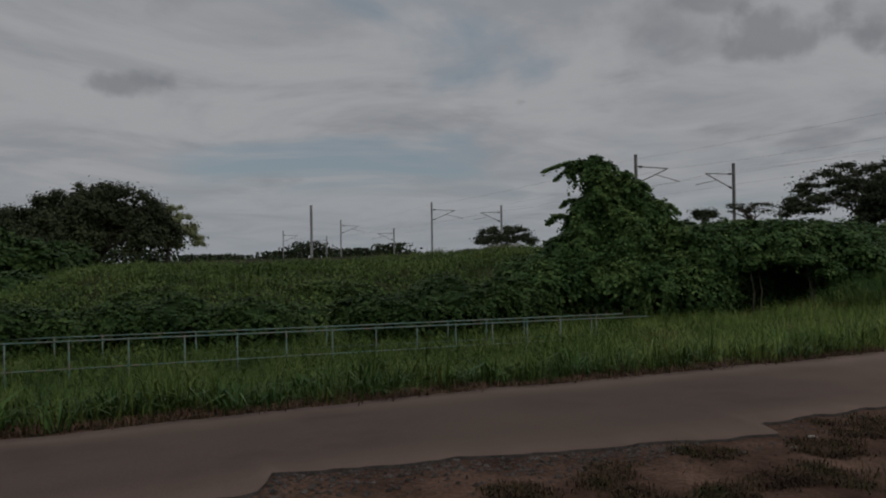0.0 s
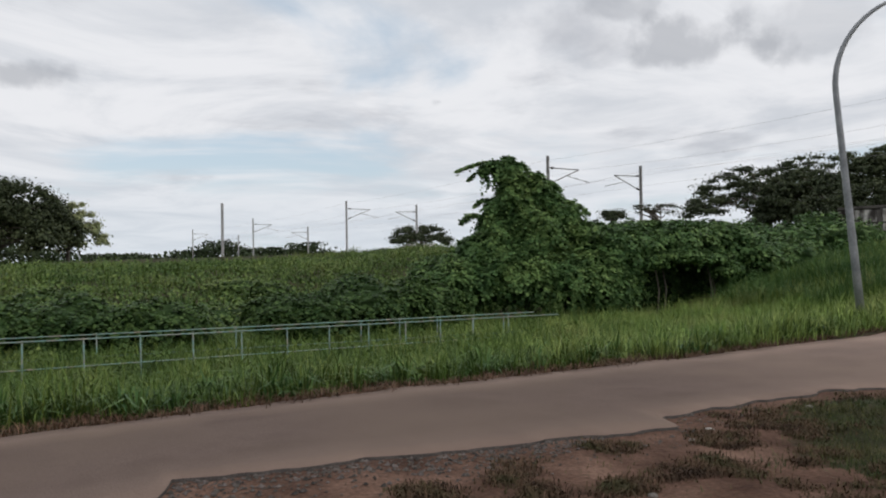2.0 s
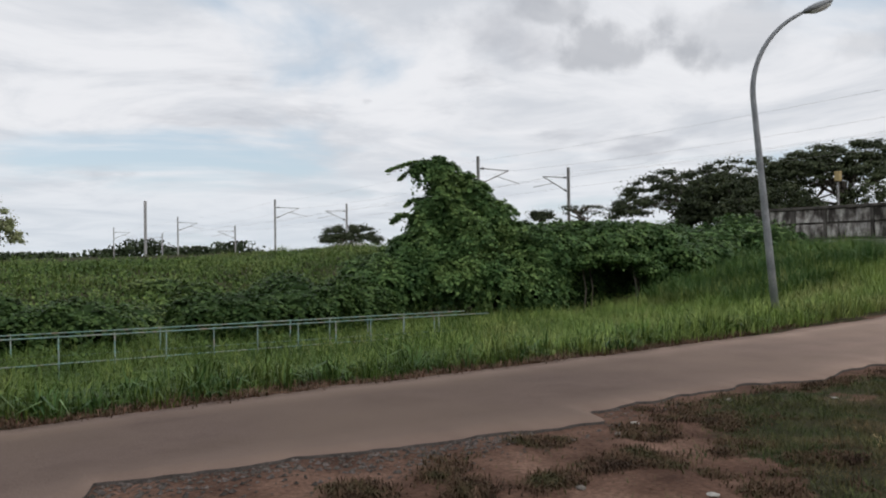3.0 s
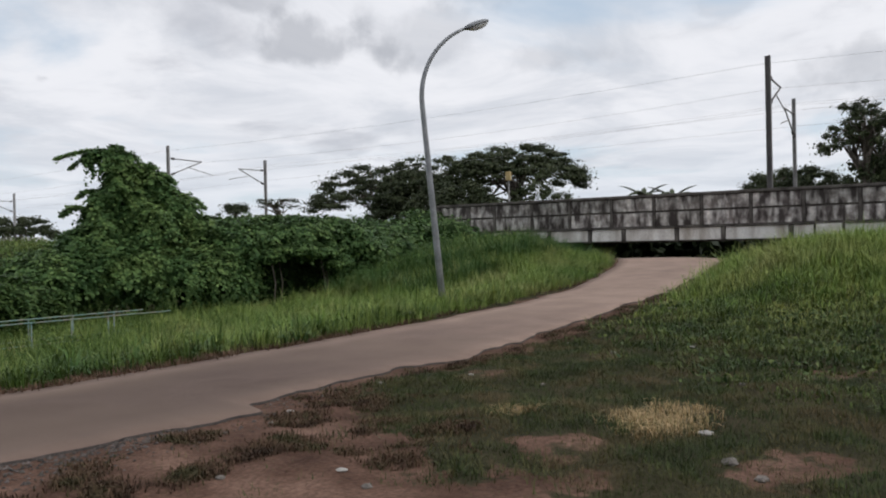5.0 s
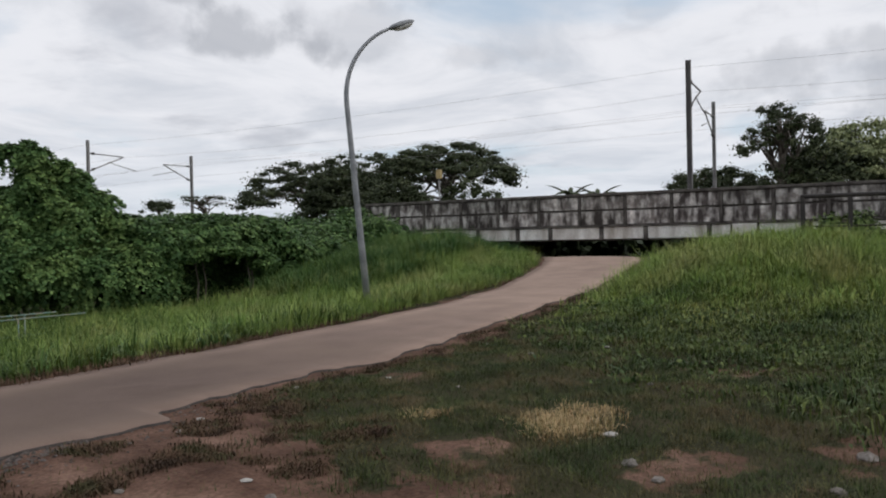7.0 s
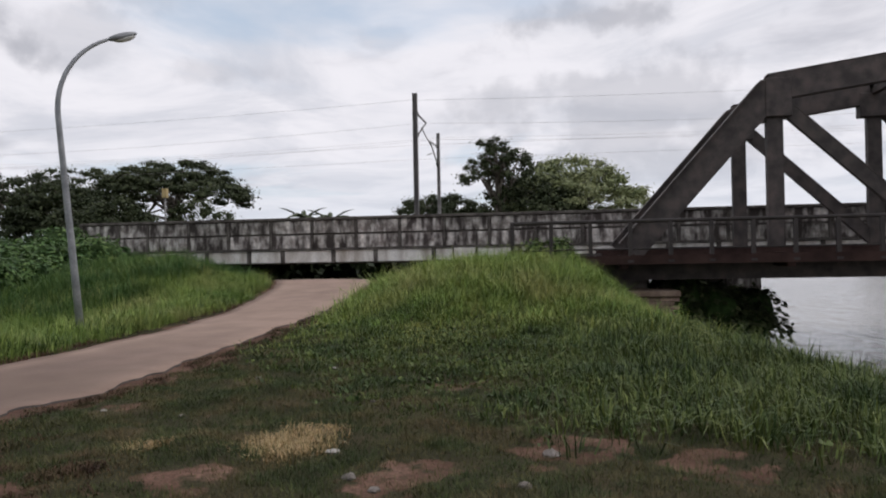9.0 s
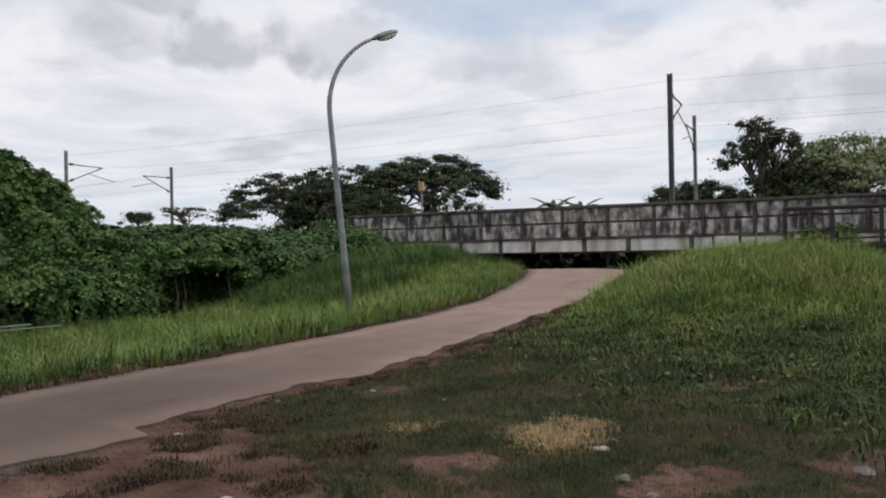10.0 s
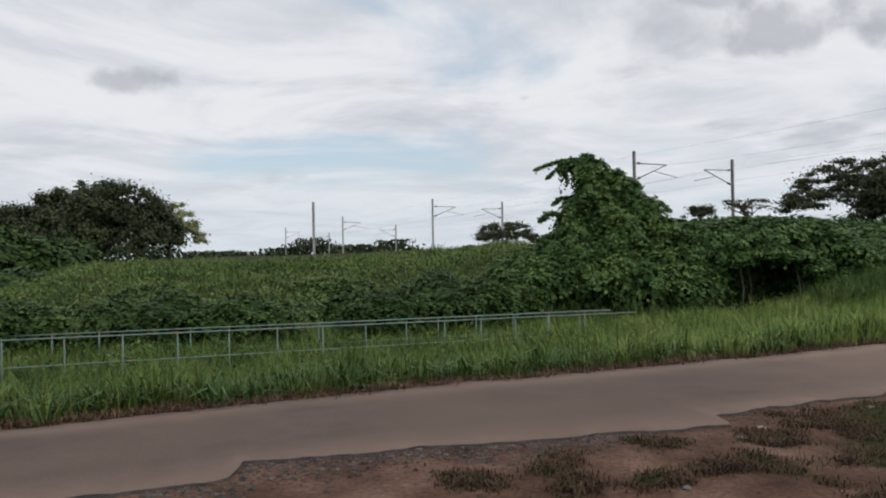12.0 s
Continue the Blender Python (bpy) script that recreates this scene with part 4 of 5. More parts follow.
vine_zone("field_vines", 60000, (-10, 34, 20.5, 48), lambda x, y: np.where((x > 13) & (y < 25), 0, 0.55 + 0.45 * wavy(x, y, 2.2, 6.0)) * (1 - 0.6 * smooth(y, 28, 46)), 0.62, 0.125, M["vine"], "broad-leaved creepers spreading over the field")
vine_zone("drain_vines", 20000, (-8, 15, 12.0, 21), lambda x, y: 0.4 + 0.5 * wavy(x, y, 1.3, 1.0) + 0.3 * smooth(y, 16, 20), 0.55 , 0.085, M["vine"], "leafy weeds growing round the drain fence")
vine_zone("verge_weeds", 5000, (-9, 24, 9.4, 13), lambda x, y: np.where(y - far_edge(x) > 0.15, 0.3 + 0.6 * wavy(x, y, 0.8, 2.0), 0), 0.24, 0.09, M["vine"], "small leafy weeds among the roadside grass")


VIEW = math.radians(24.05)


def shell_points(ells, n, rough=0.18, shell=0.1):
    """Points on the outside of a heap of ellipsoids (x, y, z, half-width, half-height, half-depth), with their normals."""
    area = np.array([w * h + w * d + h * d for _, _, _, w, h, d in ells])
    pick = RNG.choice(len(ells), n, p=area / area.sum())
    q = RNG.normal(0, 1, (n, 3))
    q /= np.linalg.norm(q, axis=1, keepdims=True)
    E = np.array(ells)
    c, s = math.cos(VIEW), math.sin(VIEW)
    rad = np.stack([E[:, 3], E[:, 5], E[:, 4]], 1)
    bulge = 1 + rough * np.sin(5 * q[:, :1] + pick[:, None]) * np.sin(6 * q[:, 1:2] + 2 * pick[:, None]) * np.sin(5 * q[:, 2:] + 1) + RNG.normal(0, shell * 0.7, (n, 1))
    loc = q * rad[pick] * bulge
    nr = q / rad[pick]
    nr /= np.linalg.norm(nr, axis=1, keepdims=True)
    turn = np.array([[c, s, 0], [-s, c, 0], [0, 0, 1]])
    p = loc @ turn.T + E[pick, :3]
    nr = nr @ turn.T
    keep = np.ones(n, bool)
    for i in range(len(ells)):
        l = ((p - E[i, :3]) @ turn) / (rad[i] * 0.9)
        keep &= ~(((l ** 2).sum(1) < 1) & (pick != i))
    keep &= p[:, 2] > height(p[:, 0], p[:, 1]) - 0.05
    return p[keep], nr[keep]


vine_zone("bank_weeds", 16000, (7, 25, -4.5, 5.6), lambda x, y: hill_keep(x, y) * (0.35 + 0.6 * wavy(x, y, 1.3, 4.0)), 0.22, 0.065, M["bankleaf"], "small leafy weeds among the bank grass")


def frond_points(p, nr, n, size):
    """Short shoots that arch out of the foliage and droop, as rows of leaf places with their normals."""
    pick = RNG.choice(len(p), n)
    steps = 9
    q = np.linspace(0, 1, steps)[None, :, None]
    out = nr[pick] + [0, 0, 0.5] + RNG.normal(0, 0.3, (n, 3))
    out /= np.linalg.norm(out, axis=1, keepdims=True)
    length = RNG.uniform(2.0, 4.6, (n, 1, 1)) * size
    pts = p[pick][:, None] + out[:, None] * q * length - np.array([0, 0, 1.0]) * (q ** 2) * length * 0.75
    pts = pts + RNG.normal(0, size * 0.22, pts.shape)
    return pts.reshape(-1, 3), np.tile([0.0, -0.2, 1.0], (n * steps, 1))


def spray_points(p, nr, n, size):
    """Overlapping hanging sprays: fans of leaves that start on the heap, stand out and droop."""
    pick = RNG.choice(len(p), n)
    per = 15
    out = nr[pick] + [0, 0, 0.35] + RNG.normal(0, 0.22, (n, 3))
    out /= np.linalg.norm(out, axis=1, keepdims=True)
    side = np.cross(out, [0.0, 0, 1.0])
    side /= np.linalg.norm(side, axis=1, keepdims=True) + 1e-6
    q = np.linspace(0, 1, per)[None, :, None]
    length = RNG.uniform(1.6, 3.6, (n, 1, 1)) * size
    fan = RNG.uniform(-1, 1, (n, per, 1)) * length * 0.42 * (0.35 + q)
    pts = p[pick][:, None] + out[:, None] * q * length * 0.8 - np.array([0, 0, 1.0]) * q ** 2 * length * 0.9 + side[:, None] * fan
    face = np.repeat((out * 0.7 + [0, 0, 0.75])[:, None], per, 1)
    return pts.reshape(-1, 3), face.reshape(-1, 3)


def core_mesh(ells, shrink):
    bm = bmesh.new()
    for x, y, z, w, h, d in ells:
        bmesh.ops.create_icosphere(bm, subdivisions=3, radius=1.0, matrix=Matrix.Translation((x, y, z)) @ Matrix.Rotation(-VIEW, 4, "Z") @ Matrix.Diagonal((w * shrink, d * shrink, h * shrink, 1)))
    for v in bm.verts:
        v.co += 0.10 * noise.noise_vector(v.co * 1.7)
    return bm


def thicket(name, ells, n, size, mat, label, category, group="", shrink=0.9, hang=1.5, bare=None):
    x, y = ells[0][0], ells[0][1]
    e = empty(name, Matrix.Translation((x, y, ground_at(x, y))), label, category, group)
    inv = e.matrix_world.inverted()
    # added solid core whose dark colour stands in for shade inside the foliage
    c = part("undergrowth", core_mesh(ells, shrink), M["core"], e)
    c.matrix_parent_inverse = inv
    p, nr = shell_points(ells, n)
    f = frond_points(p, nr, max(30, n // 260), size)
    open_side = np.ones(len(p), bool) if bare is None else ~bare(p)
    h = spray_points(p[open_side], nr[open_side], n // 22, size * hang)
    keep = RNG.uniform(0, 1, len(p)) < 0.55
    l = leaves("foliage", np.concatenate([p[keep], f[0]]), np.concatenate([(nr + [0, 0, 0.45])[keep], f[1]]), size, mat, 0.5)
    d = leaves("hanging_sprays", h[0], h[1], size * 1.12, mat, 0.3)
    d.parent = l
    d["kind"] = "stuff"
    l.parent, l.matrix_parent_inverse = e, inv
    l["kind"] = "stuff"
    return e, inv


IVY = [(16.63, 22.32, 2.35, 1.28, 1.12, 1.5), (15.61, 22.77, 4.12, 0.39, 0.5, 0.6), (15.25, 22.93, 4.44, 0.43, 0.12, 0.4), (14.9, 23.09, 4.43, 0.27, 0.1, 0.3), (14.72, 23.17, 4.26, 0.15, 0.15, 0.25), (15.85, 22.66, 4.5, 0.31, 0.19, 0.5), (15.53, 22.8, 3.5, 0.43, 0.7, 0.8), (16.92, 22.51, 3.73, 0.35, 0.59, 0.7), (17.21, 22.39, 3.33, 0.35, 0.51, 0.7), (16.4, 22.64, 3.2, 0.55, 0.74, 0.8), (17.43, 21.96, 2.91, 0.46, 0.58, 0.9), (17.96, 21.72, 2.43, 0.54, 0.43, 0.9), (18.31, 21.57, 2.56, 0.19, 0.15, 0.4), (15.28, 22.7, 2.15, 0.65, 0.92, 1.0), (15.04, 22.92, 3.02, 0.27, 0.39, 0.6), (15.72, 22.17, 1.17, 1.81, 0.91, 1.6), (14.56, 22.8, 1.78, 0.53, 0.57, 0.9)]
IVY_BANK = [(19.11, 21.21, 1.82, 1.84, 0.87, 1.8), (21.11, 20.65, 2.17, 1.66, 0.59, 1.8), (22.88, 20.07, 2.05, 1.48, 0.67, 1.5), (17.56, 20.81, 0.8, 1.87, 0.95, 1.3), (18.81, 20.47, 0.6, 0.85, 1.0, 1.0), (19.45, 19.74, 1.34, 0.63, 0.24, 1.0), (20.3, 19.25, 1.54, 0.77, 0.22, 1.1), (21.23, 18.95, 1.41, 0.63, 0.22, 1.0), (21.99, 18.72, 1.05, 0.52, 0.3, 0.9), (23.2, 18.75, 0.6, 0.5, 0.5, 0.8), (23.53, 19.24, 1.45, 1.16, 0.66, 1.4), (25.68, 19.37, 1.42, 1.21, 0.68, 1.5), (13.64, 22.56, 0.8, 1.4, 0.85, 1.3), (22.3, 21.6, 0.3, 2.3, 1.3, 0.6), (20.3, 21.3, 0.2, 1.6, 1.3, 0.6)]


def lumpy(ells, n):
    """The same heap with many smaller bulges on it."""
    out = list(ells)
    c, s = math.cos(VIEW), math.sin(VIEW)
    for _ in range(n):
        x, y, z, w, h, d = ells[RNG.integers(0, len(ells))]
        q = RNG.normal(0, 1, 3)
        q /= np.linalg.norm(q)
        q[1], q[2] = -abs(q[1]), abs(q[2]) if RNG.uniform() < 0.7 else q[2]
        lx, ly = q[0] * w * 0.9, q[1] * d * 0.9
        r = RNG.uniform(0.16, 0.36) * min(1.0, 0.35 + h)
        out.append((x + lx * c + ly * s, y - lx * s + ly * c, z + q[2] * h * 0.9, r * 1.3, r * 0.6, r))
    return out


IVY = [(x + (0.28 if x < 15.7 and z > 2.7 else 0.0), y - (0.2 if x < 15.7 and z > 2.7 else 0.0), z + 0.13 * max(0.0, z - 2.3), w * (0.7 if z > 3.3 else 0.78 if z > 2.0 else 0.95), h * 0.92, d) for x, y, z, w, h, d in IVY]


def plumes(parent, inv, arcs, size, mat):
    """Arching shoots beyond the heap: a thin stem with leaves that hang from it."""
    for pts, thick, n in arcs:
        P = np.array(pts, float)
        stem = part("shoot", tube(pts, [0.03] * (len(pts) - 1) + [0.008], 6), M["bark"], parent)
        stem.matrix_parent_inverse = inv
        u = RNG.uniform(0, len(P) - 1.001, n)
        i = u.astype(int)
        q = (u - i)[:, None]
        c = P[i] * (1 - q) + P[i + 1] * q
        w = thick * (1.05 - 0.6 * u / (len(P) - 1))[:, None]
        off = RNG.normal(0, 0.45, (n, 3)) * w
        off[:, 2] = -np.abs(off[:, 2]) * 1.3 + 0.25 * w[:, 0]
        l = leaves("shoot_leaves", c + off, np.tile([-0.2, -0.5, 1.0], (n, 1)), size, mat, 0.4)
        l.parent, l.matrix_parent_inverse = parent, inv
        l["kind"] = "stuff"


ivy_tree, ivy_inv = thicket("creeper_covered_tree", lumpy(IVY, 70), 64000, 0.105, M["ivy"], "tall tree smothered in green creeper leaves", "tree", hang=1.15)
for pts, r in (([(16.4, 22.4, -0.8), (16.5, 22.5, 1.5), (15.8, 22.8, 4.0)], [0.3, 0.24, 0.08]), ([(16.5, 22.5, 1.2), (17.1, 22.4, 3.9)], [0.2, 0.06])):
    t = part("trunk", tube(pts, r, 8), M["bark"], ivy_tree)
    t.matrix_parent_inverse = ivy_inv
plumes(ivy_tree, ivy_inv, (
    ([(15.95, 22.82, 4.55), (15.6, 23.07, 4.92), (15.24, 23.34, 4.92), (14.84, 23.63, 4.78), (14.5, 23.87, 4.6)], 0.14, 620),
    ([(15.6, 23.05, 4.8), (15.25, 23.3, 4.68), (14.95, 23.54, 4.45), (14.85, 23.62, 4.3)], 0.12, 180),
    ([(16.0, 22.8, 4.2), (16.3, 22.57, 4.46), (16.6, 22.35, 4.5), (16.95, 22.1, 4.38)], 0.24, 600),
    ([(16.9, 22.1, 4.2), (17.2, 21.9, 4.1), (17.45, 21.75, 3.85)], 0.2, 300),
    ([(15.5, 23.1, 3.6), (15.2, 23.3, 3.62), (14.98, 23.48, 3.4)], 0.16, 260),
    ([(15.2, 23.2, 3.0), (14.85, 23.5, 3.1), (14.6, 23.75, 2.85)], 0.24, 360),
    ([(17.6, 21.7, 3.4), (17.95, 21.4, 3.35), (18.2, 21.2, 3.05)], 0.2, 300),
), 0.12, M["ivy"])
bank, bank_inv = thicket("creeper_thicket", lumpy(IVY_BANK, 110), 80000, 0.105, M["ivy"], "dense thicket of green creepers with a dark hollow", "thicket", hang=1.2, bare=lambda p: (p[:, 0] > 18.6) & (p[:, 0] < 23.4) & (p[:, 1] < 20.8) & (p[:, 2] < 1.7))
for x, y, top in ((19.55, 19.5, 1.4), (21.3, 18.8, 1.35), (20.2, 19.8, 1.4), (21.9, 19.2, 1.3)):
    t = part("stem", tube([(x, y, -0.9), (x + 0.12, y - 0.05, 0.4), (x - 0.05, y, top)], [0.035, 0.03, 0.025], 6), M["bark"], bank)
    t.matrix_parent_inverse = bank_inv

BUSHES = ((11.51, 21.32, 0.5, 0.95, 0.8, 1.2), (9.83, 20.97, 0.45, 0.99, 0.65, 1.1), (9.81, 22.08, 0.8, 0.65, 0.62, 1.0), (7.97, 20.71, 0.4, 0.76, 0.52, 0.9), (7.11, 21.09, 0.4, 0.69, 0.52, 0.9), (3.82, 20.92, 0.3, 1.25, 0.58, 1.0), (2.07, 21.7, 0.35, 0.91, 0.6, 1.0), (0.91, 21.67, 0.3, 0.75, 0.55, 0.9), (-1.05, 21.45, 0.3, 0.85, 0.5, 0.9), (-2.05, 20.8, 0.4, 0.77, 0.6, 1.0))
for k, (x, y, z, w, h, d) in enumerate(BUSHES):
    z, h = z - 0.16, h * 0.82
    heap = [(x, y, z, w, h, d)]
    for j in range(3):
        heap.append((x + RNG.uniform(-0.7, 0.7) * w, y + RNG.uniform(-0.5, 0.5), z - 0.1 + RNG.uniform(-0.15, 0.1), w * RNG.uniform(0.45, 0.7), h * RNG.uniform(0.6, 0.85), d * 0.6))
    thicket("bush", lumpy(heap, 10), 5000, 0.10, M["bush"], "low dark green leafy bush beyond the fence", "bush", "field bushes")


for k in range(16):
    x, y = RNG.uniform(-4, 13), RNG.uniform(23, 34)
    w, h = RNG.uniform(0.8, 1.6), RNG.uniform(0.3, 0.5)
    z = ground_at(x, y) + 0.2
    thicket("creeper_mound", [(x, y, z, w, h, w), (x + 0.7 * w, y + 0.2, z - 0.08, w * 0.6, h * 0.8, w * 0.6)], 1500, 0.12, M["vine"], "low mound of broad-leaved creepers in the field", "creeper", "field creepers")


def tree(x, y, base, tall, wide, crown_base, n_clumps, per, leaf, mat, label, limbs=6, flat=0.45, seed=1, dome=1.0, airy=1.0):
    """A tree: tapered trunk, spreading limbs and a crown of many leaf clumps with gaps."""
    rng = random.Random(seed)
    e = empty("tree", Matrix.Translation((x, y, base)), label, "tree", "")
    bm = bmesh.new()
    trunk_top = crown_base + (tall - crown_base) * 0.25
    r0 = max(0.12, tall * 0.028)
    add_tube(bm, [(0, 0, -0.5), (0.1, 0, trunk_top * 0.5), (0.2, 0.1, trunk_top)], [r0 * 1.3, r0, r0 * 0.7], 8)
    part("trunk", bm, M["bark"], e)
    n_clumps, per = n_clumps * 4, per // 2
    clumps = []
    for k in range(n_clumps):
        a, q = rng.uniform(0, 2 * math.pi), math.sqrt(rng.uniform(0.02, 1))
        px, py = q * wide / 2 * math.cos(a), q * wide / 2 * math.sin(a)
        zt = crown_base + (tall - crown_base) * (math.sqrt(max(0.0, 1 - q * q * dome)) * rng.uniform(0.45, 1.0) + 0.05)
        clumps.append((px, py, min(zt, tall - 0.3)))
    for k in range(limbs):
        lm = bmesh.new()
        cx, cy, cz = clumps[k % len(clumps)]
        st = (0.12, 0.05, trunk_top * rng.uniform(0.65, 0.98))
        add_tube(lm, [st, (cx * 0.4, cy * 0.4, st[2] + (cz - st[2]) * 0.45), (cx, cy, cz)], [r0 * 0.6, r0 * 0.38, r0 * 0.1], 6)
        for j in range(3):
            ox, oy, oz = clumps[(k * 3 + j + limbs) % len(clumps)]
            add_tube(lm, [(cx * 0.4, cy * 0.4, st[2] + (cz - st[2]) * 0.45), ((cx * 0.4 + ox) / 2, (cy * 0.4 + oy) / 2, (cz + oz) / 2), (ox, oy, oz)], [r0 * 0.3, r0 * 0.2, r0 * 0.06], 5)
        part("limb", lm, M["bark"], e)
    size = wide * 0.5 / math.sqrt(n_clumps) * 1.7 * airy
    c = np.array(clumps)
    i = np.repeat(np.arange(len(c)), per)
    q = RNG.normal(0, 1, (len(i), 3))
    q /= np.linalg.norm(q, axis=1, keepdims=True)
    sc = RNG.uniform(0.6, 1.3, len(c))[i, None]
    rr = np.abs(RNG.normal(0, 0.74, (len(i), 1)))
    p = c[i] + q * rr * sc * np.array([size, size, size * flat])
    l = leaves("crown", p, q + [0, 0, 0.7], leaf * 0.62, mat, 0.5)
    l.parent = e
    l["kind"] = "stuff"
    return e


DARK = "broad dark green tree with an open spreading crown"
tree(79.0, 41.2, 0.6, 11.9, 16.0, 6.8, 50, 400, 0.4, M["tree"], DARK, 9, 0.3, 3)
tree(77.0, 58.0, 0.6, 10.8, 18, 4.6, 50, 400, 0.4, M["tree"], DARK, 9, 0.3, 4)
tree(75.0, 49.5, 0.6, 11.2, 14, 4.0, 38, 360, 0.4, M["tree"], DARK, 7, 0.35, 5)
for x, y, s in ((70, 46, 11), (72, 52, 12), (68, 41, 13), (74, 36, 14)):
    tree(x, y, 0.6, 7.4, 9.0, 0.8, 24, 260, 0.4, M["tree"], "dark scrubby tree behind the railway bank", 4, 0.7, s)
tree(80.5, 6.3, 0.6, 13.2, 7.5, 6.0, 22, 240, 0.36, M["tree"], "tall dark tree with sparse upright branches", 9, 0.6, 21, 0.7, 0.9)
tree(88.5, -1.0, 0.6, 11.6, 17.5, 4.5, 60, 330, 0.42, M["tree_light"], "broad yellow-green tree with a rounded crown", 8, 0.5, 22)
tree(84.0, 3.0, 0.6, 9.4, 12, 4.0, 34, 300, 0.42, M["tree"], DARK, 6, 0.55, 23)
tree(88.6, 15.3, 0.6, 8.4, 7, 4.6, 16, 260, 0.4, M["tree"], DARK, 5, 0.5, 24)
tree(86.0, 11.5, 0.6, 8.0, 6, 4.0, 14, 260, 0.4, M["tree"], DARK, 5, 0.5, 25)
tree(1.2, 81.0, 0.2, 9.0, 14.5, 0.6, 100, 330, 0.4, M["tree"], "large dark rounded tree beyond the field", 8, 0.75, 31, 0.85, 1.2)
tree(-5.5, 77.0, 0.0, 6.6, 13, 0.4, 80, 330, 0.4, M["tree"], "large dark rounded tree beyond the field", 7, 0.75, 32, 0.85, 1.2)
tree(7.5, 83.5, 0.2, 7.4, 7.5, 2.2, 30, 240, 0.34, M["tree_light"], "pale grey-green tree beyond the field", 7, 0.55, 33, 1.0, 0.85)
tree(-14, 70.0, -0.5, 5.6, 13, 0.4, 60, 280, 0.42, M["tree"], "large dark rounded tree beyond the field", 7, 0.6, 34)
tree(53.4, 96.8, 0.6, 5.6, 8.5, 2.6, 24, 260, 0.36, M["tree"], "small dark flat-topped tree by the railway", 6, 0.45, 41)
tree(35.7, 39.0, 1.4, 3.3, 2.0, 2.2, 9, 180, 0.17, M["tree"], "small dark sapling behind the thicket", 4, 0.6, 42)
tree(38.5, 37.8, 1.4, 3.7, 3.6, 2.4, 7, 90, 0.15, M["tree"], "thin twiggy sapling behind the thicket", 7, 0.3, 43, 0.6, 0.7)


def far_woods(name, pts, label, n, tall):
    """A far belt of trees as uneven heaps of leaf clumps along a line."""
    P = np.array(pts, float)
    seg = RNG.integers(0, len(P) - 1, n)
    q = RNG.uniform(0, 1, n)[:, None]
    base = P[seg] * (1 - q) + P[seg + 1] * q
    along = base[:, 0] * 0.09 + base[:, 1] * 0.07
    top = tall * (0.62 + 0.25 * np.sin(along) + 0.2 * np.sin(2.7 * along + 1) + 0.12 * np.sin(6.1 * along))
    z = base[:, 2] + np.clip(top, 1, None) * RNG.uniform(0, 1, n) ** 0.7
    p = np.stack([base[:, 0] + RNG.normal(0, 3, n), base[:, 1] + RNG.normal(0, 3, n), z], -1)
    tagged(leaves(name, p, RNG.normal(0, 1, (n, 3)) + [0, 0, 0.6], tall * 0.15, M["far_wood"]), label, "woods", kind="stuff")


far_woods("far_woods", [(-150, 260, 0), (-20, 290, 0), (60, 280, 0), (140, 260, 0), (260, 190, 0), (330, 60, 0)], "dark belt of far trees along the horizon", 30000, 8.0)
far_woods("far_bank_woods", [(20, -126, 1), (90, -124, 1), (200, -126, 1), (360, -128, 1)], "dark trees along the far river bank", 14000, 8.0)
far_woods("underpass_scrub", [(55, 4, -0.9), (56, 14, -0.9), (58, 28, -0.9)], "dark shrubs beyond the underpass", 11000, 5.0)


def scrub(cx, cy, z, r, n, label):
    heap = [(cx + RNG.uniform(-0.8, 0.8) * r, cy + RNG.uniform(-0.8, 0.8) * r, z + RNG.uniform(-0.5, 0.4) * r, r * RNG.uniform(0.5, 0.8), r * RNG.uniform(0.4, 0.7), r * RNG.uniform(0.5, 0.8)) for _ in range(6)]
    thicket("shrub", heap, n, 0.2, M["tree"], label, "bush", "river bank shrubs")


for cx, cy, z, r in ((29.6, -5.0, -0.5, 1.5), (30.6, -6.3, -0.9, 1.5), (32.5, -4.6, -0.4, 1.8)):
    scrub(cx, cy, z, r, 2600, "dark shrub growing under the old bridge")
thicket("shrub", [(25.5, 0.55, 1.35, 0.5, 0.8, 0.4), (25.5, -0.2, 1.3, 0.55, 0.95, 0.4)], 2600, 0.09, M["vine"], "loose pale green shrub at the railing's end", "bush", "river bank shrubs")
thicket("shrub", [(33.2, 21.0, 1.9, 1.5, 1.0, 1.2), (34.0, 23.2, 2.4, 1.4, 1.0, 1.2), (31.0, 22.6, 1.9, 1.6, 0.9, 1.2), (32.0, 25.5, 2.0, 2.0, 1.0, 1.5), (28.5, 22.5, 1.2, 1.6, 0.8, 1.2)], 8000, 0.16, M["ivy"], "creepers climbing the bridge's end wall", "bush")


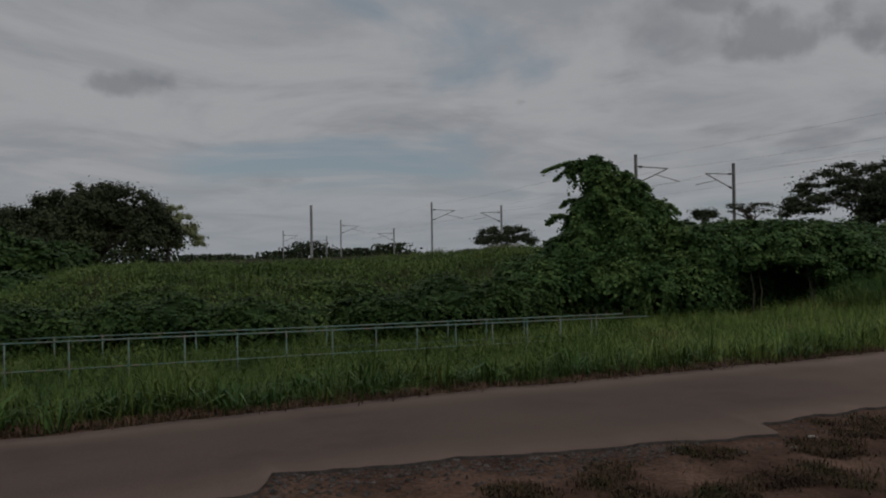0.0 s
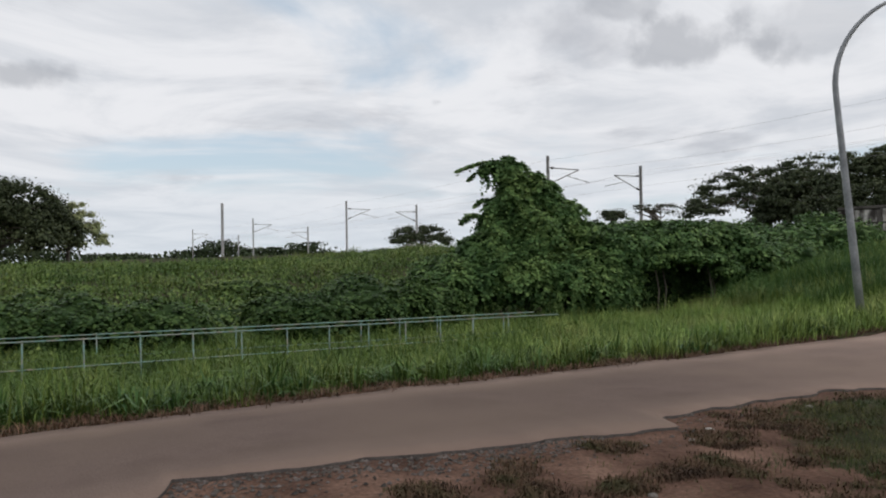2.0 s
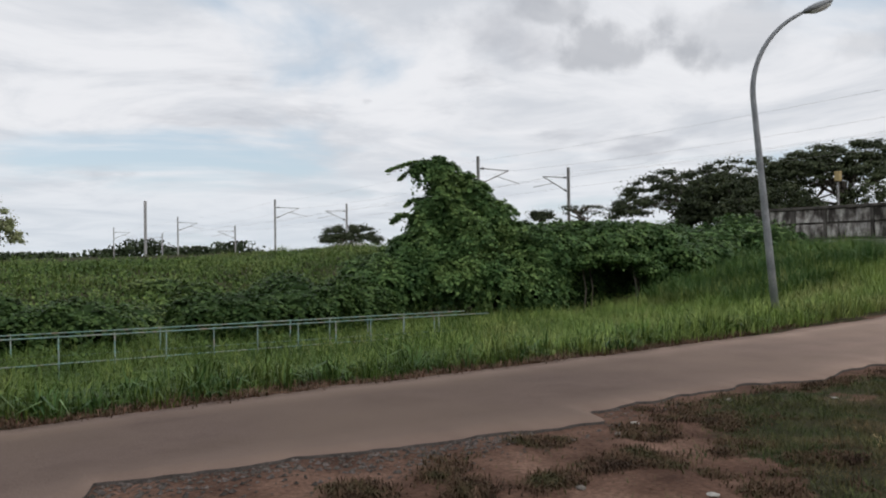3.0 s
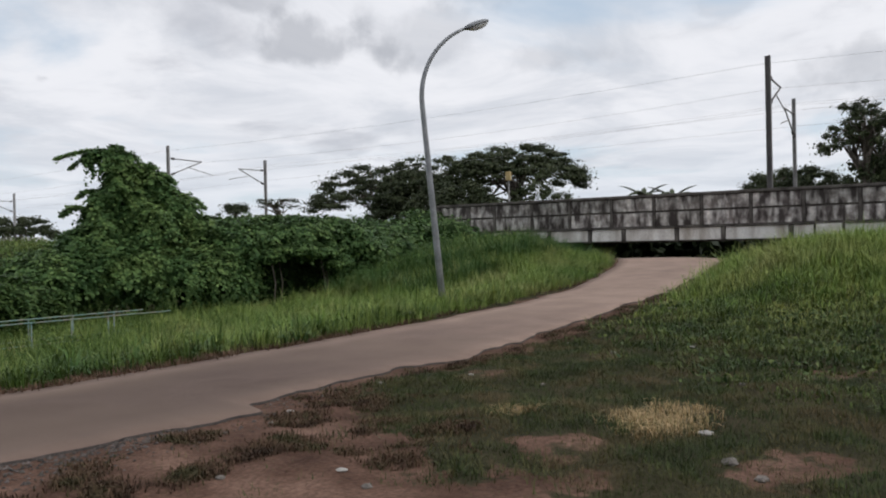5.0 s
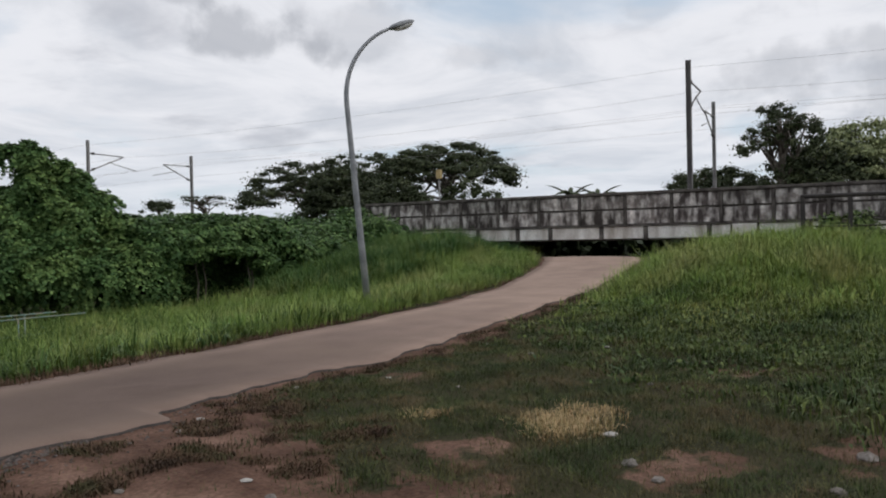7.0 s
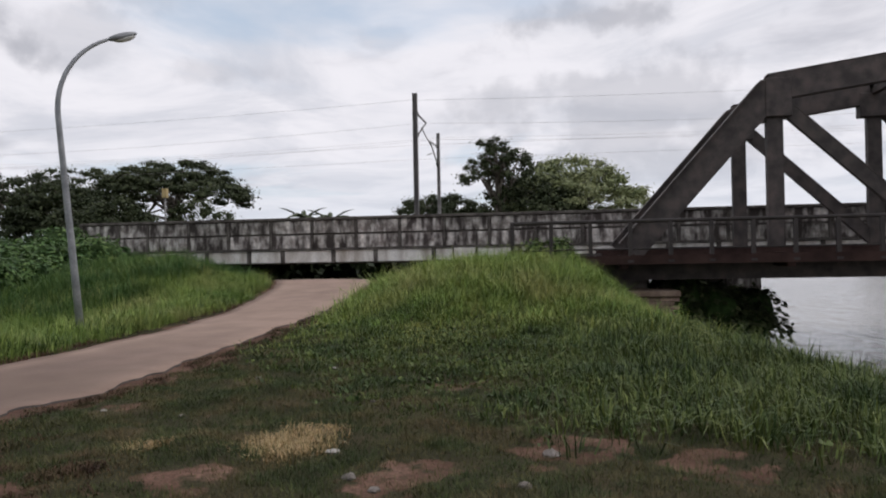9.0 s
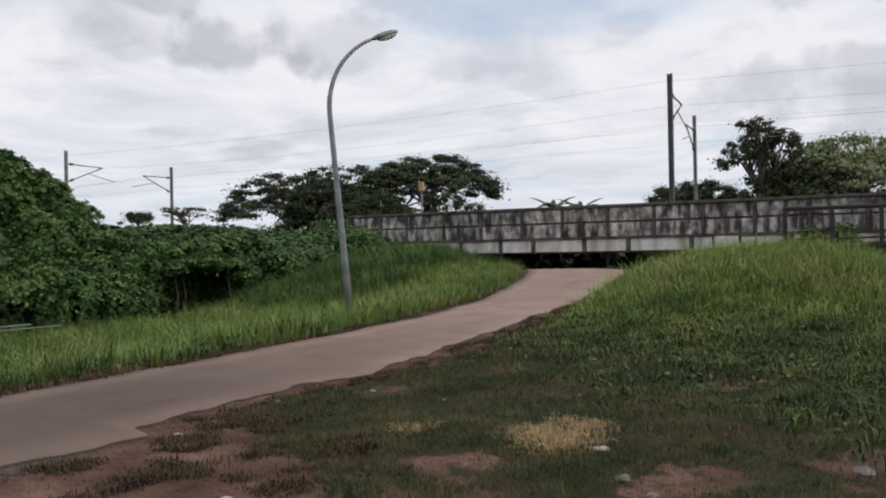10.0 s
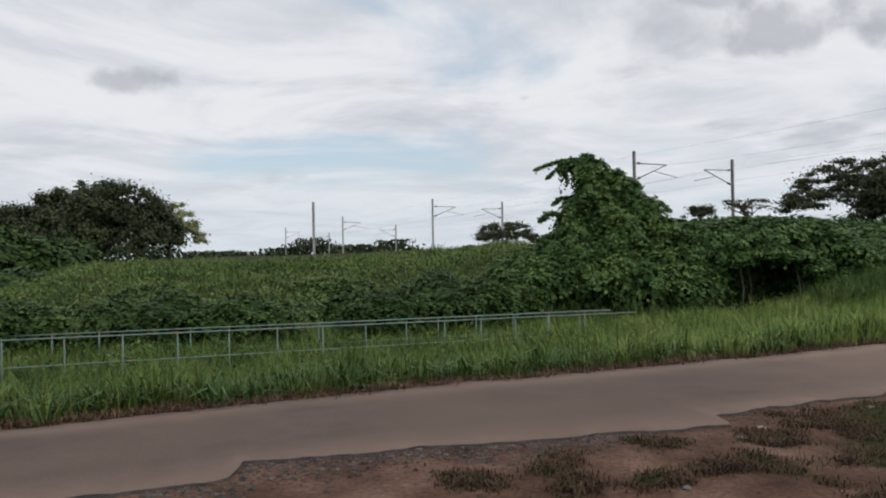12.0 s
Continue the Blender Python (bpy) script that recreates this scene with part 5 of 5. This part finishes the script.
def palm(x, y, z):
    e = empty("palm", Matrix.Translation((x, y, z)), "young palm with drooping fronds behind the parapet", "palm")
    part("trunk", tube([(0, 0, -2.5), (0, 0, -0.5)], [0.12, 0.09], 8), M["bark"], e)
    for k in range(9):
        a = k * 0.7 + 0.3
        bm = bmesh.new()
        prev = None
        for j in range(7):
            q = j / 6
            r = 1.5 * q
            c = Vector((r * math.cos(a), r * math.sin(a), -0.5 + 1.25 * q - 1.1 * q * q * (0.6 + 0.5 * (k % 3))))
            w = 0.13 * math.sin(math.pi * min(1, 0.12 + q * 0.88)) + 0.01
            s = Vector((-math.sin(a), math.cos(a), 0)) * w
            ring = [bm.verts.new(c - s - Vector((0, 0, w * 0.5))), bm.verts.new(c), bm.verts.new(c + s - Vector((0, 0, w * 0.5)))]
            if prev:
                bm.faces.new((prev[0], prev[1], ring[1], ring[0]))
                bm.faces.new((prev[1], prev[2], ring[2], ring[1]))
            prev = ring
        part("frond", bm, M["tree"], e)


palm(41.8, 13.9, 4.45)
palm(42.6, 12.6, 4.35)

thicket("thicket", [(-4.41, 65.66, 1.93, 3.33, 1.5, 3.5), (-6.82, 64.54, 2.26, 2.81, 1.93, 3.5), (-1.89, 68.91, 2.18, 2.22, 1.16, 3.0), (-3.97, 51.22, 0.49, 1.61, 0.71, 2.0)], 14000, 0.3, M["bush"], "dark bushes at the foot of the far trees", "thicket")

# ---- small things ----
def rock(x, y, r, mat, label, category, name="stone", flat=0.55, seed=0):
    bm = bmesh.new()
    bmesh.ops.create_icosphere(bm, subdivisions=2, radius=r)
    for v in bm.verts:
        v.co += noise.noise_vector(v.co / r * 1.3 + Vector((seed, 0, 0))) * r * 0.35
        v.co.z *= flat
    ob = part(name, bm, mat)
    ob.location = (x, y, ground_at(x, y) + r * flat * 0.35)
    ob.rotation_euler = (0, 0, seed * 1.3)
    tagged(ob, label, category, "loose stones" if name == "stone" else "")


for k, (x, y) in enumerate(((11.54, 5.02), (11.71, 3.14), (4.45, 3.65), (6.84, 1.69), (8.5, 4.98), (5.85, 5.5))):
    rock(x, y, 0.07 if k == 3 else 0.042, M["litter"], "scrap of dirty white litter on the grass", "litter", "litter", 0.32, k + 3)
for k, (x, y, r) in enumerate(((6.0, 1.3, 0.06), (5.74, 1.04, 0.05), (6.9, -0.27, 0.085), (5.79, -0.09, 0.06), (16.2, 4.75, 0.10), (5.4, 5.3, 0.035), (3.9, 4.3, 0.035), (10.8, 4.0, 0.05), (9.2, 1.9, 0.04), (8.3, 3.9, 0.035), (7.4, 5.55, 0.04), (4.3, 3.3, 0.04))):
    rock(x, y, r, M["stone"], "pale loose stone lying on the ground", "stone", seed=k)


def gravel():
    """Broken bits of tarmac and grit where the lane's edge has crumbled."""
    n = 2600
    x = RNG.uniform(-2, 7, n)
    y = near_edge(x) - np.abs(RNG.normal(0, 0.33, n)) - 0.03
    keep = np.where(x < 4.6, 1.0, 0.25) > RNG.uniform(0, 1, n)
    x, y = x[keep], y[keep]
    n = len(x)
    r = RNG.uniform(0.006, 0.02, n) * RNG.choice([1, 1, 1, 1.9], n)
    base = np.array([(1, 0, 0), (0, 1, 0), (-1, 0, 0), (0, -1, 0), (0, 0, 1)], float)
    v = base[None] * r[:, None, None] * RNG.uniform(0.6, 1.3, (n, 5, 1))
    v[:, :, 2] *= 0.7
    v += np.stack([x, y, height(x, y) + 0.004], -1)[:, None]
    loops = (np.arange(n)[:, None] * 5 + np.array([0, 1, 4, 1, 2, 4, 2, 3, 4, 3, 0, 4])).ravel()
    tagged(arrays("gravel", v.reshape(-1, 3), loops, 3, M["gravel"]), "grey crumbled tarmac and grit at the lane's edge", "gravel", kind="stuff")


gravel()


def signal_box(x, y, z):
    e = empty("trackside_sign", Matrix.Translation((x, y, z)), "faded yellow box on a post beside the railway", "sign")
    part("post", tube([(0, 0, -4.6), (0, 0, 2.0)], 0.07, 8), M["mast"], e)
    part("box", box(-0.15, 0.15, -0.2, 0.2, 1.75, 2.45, 0.03), M["yellow"], e, "faded yellow box")


signal_box(54.9, 29.1, 4.75)


def low_wall():
    e = empty("embankment_wall", Matrix.Translation((39.6, 30.4, 2.2)), "pale concrete trackside wall above the creepers", "wall")
    part("wall_body", box(-0.15, 0.15, -2.6, 2.6, -1.2, 0.62, 0.02), M["wall_far"], e)


low_wall()


def far_house(x, y, z):
    e = empty("house", pose(x, y, z, 0, 0, 20), "small pale house with a low roof far off", "house")
    part("wall", box(-3, 3, -2.2, 2.2, -2, 1.6), M["wall_far"], e)
    bm = bmesh.new()
    vs = [bm.verts.new(v) for v in ((-3.4, -2.7, 1.55), (3.4, -2.7, 1.55), (3.4, 2.7, 1.55), (-3.4, 2.7, 1.55), (-3.4, 0, 2.6), (3.4, 0, 2.6))]
    for f in ((0, 1, 5, 4), (2, 3, 4, 5), (0, 4, 3), (1, 2, 5), (3, 2, 1, 0)):
        bm.faces.new([vs[i] for i in f])
    part("roof", bm, M["roof_far"], e)
    for q in (-1.8, 0.2, 1.9):
        w = part("window", box(q - 0.4, q + 0.4, -2.26, -2.2, 0.1, 1.0), M["mast_dark"], e)


far_house(58.6, 105.4, 1.2)
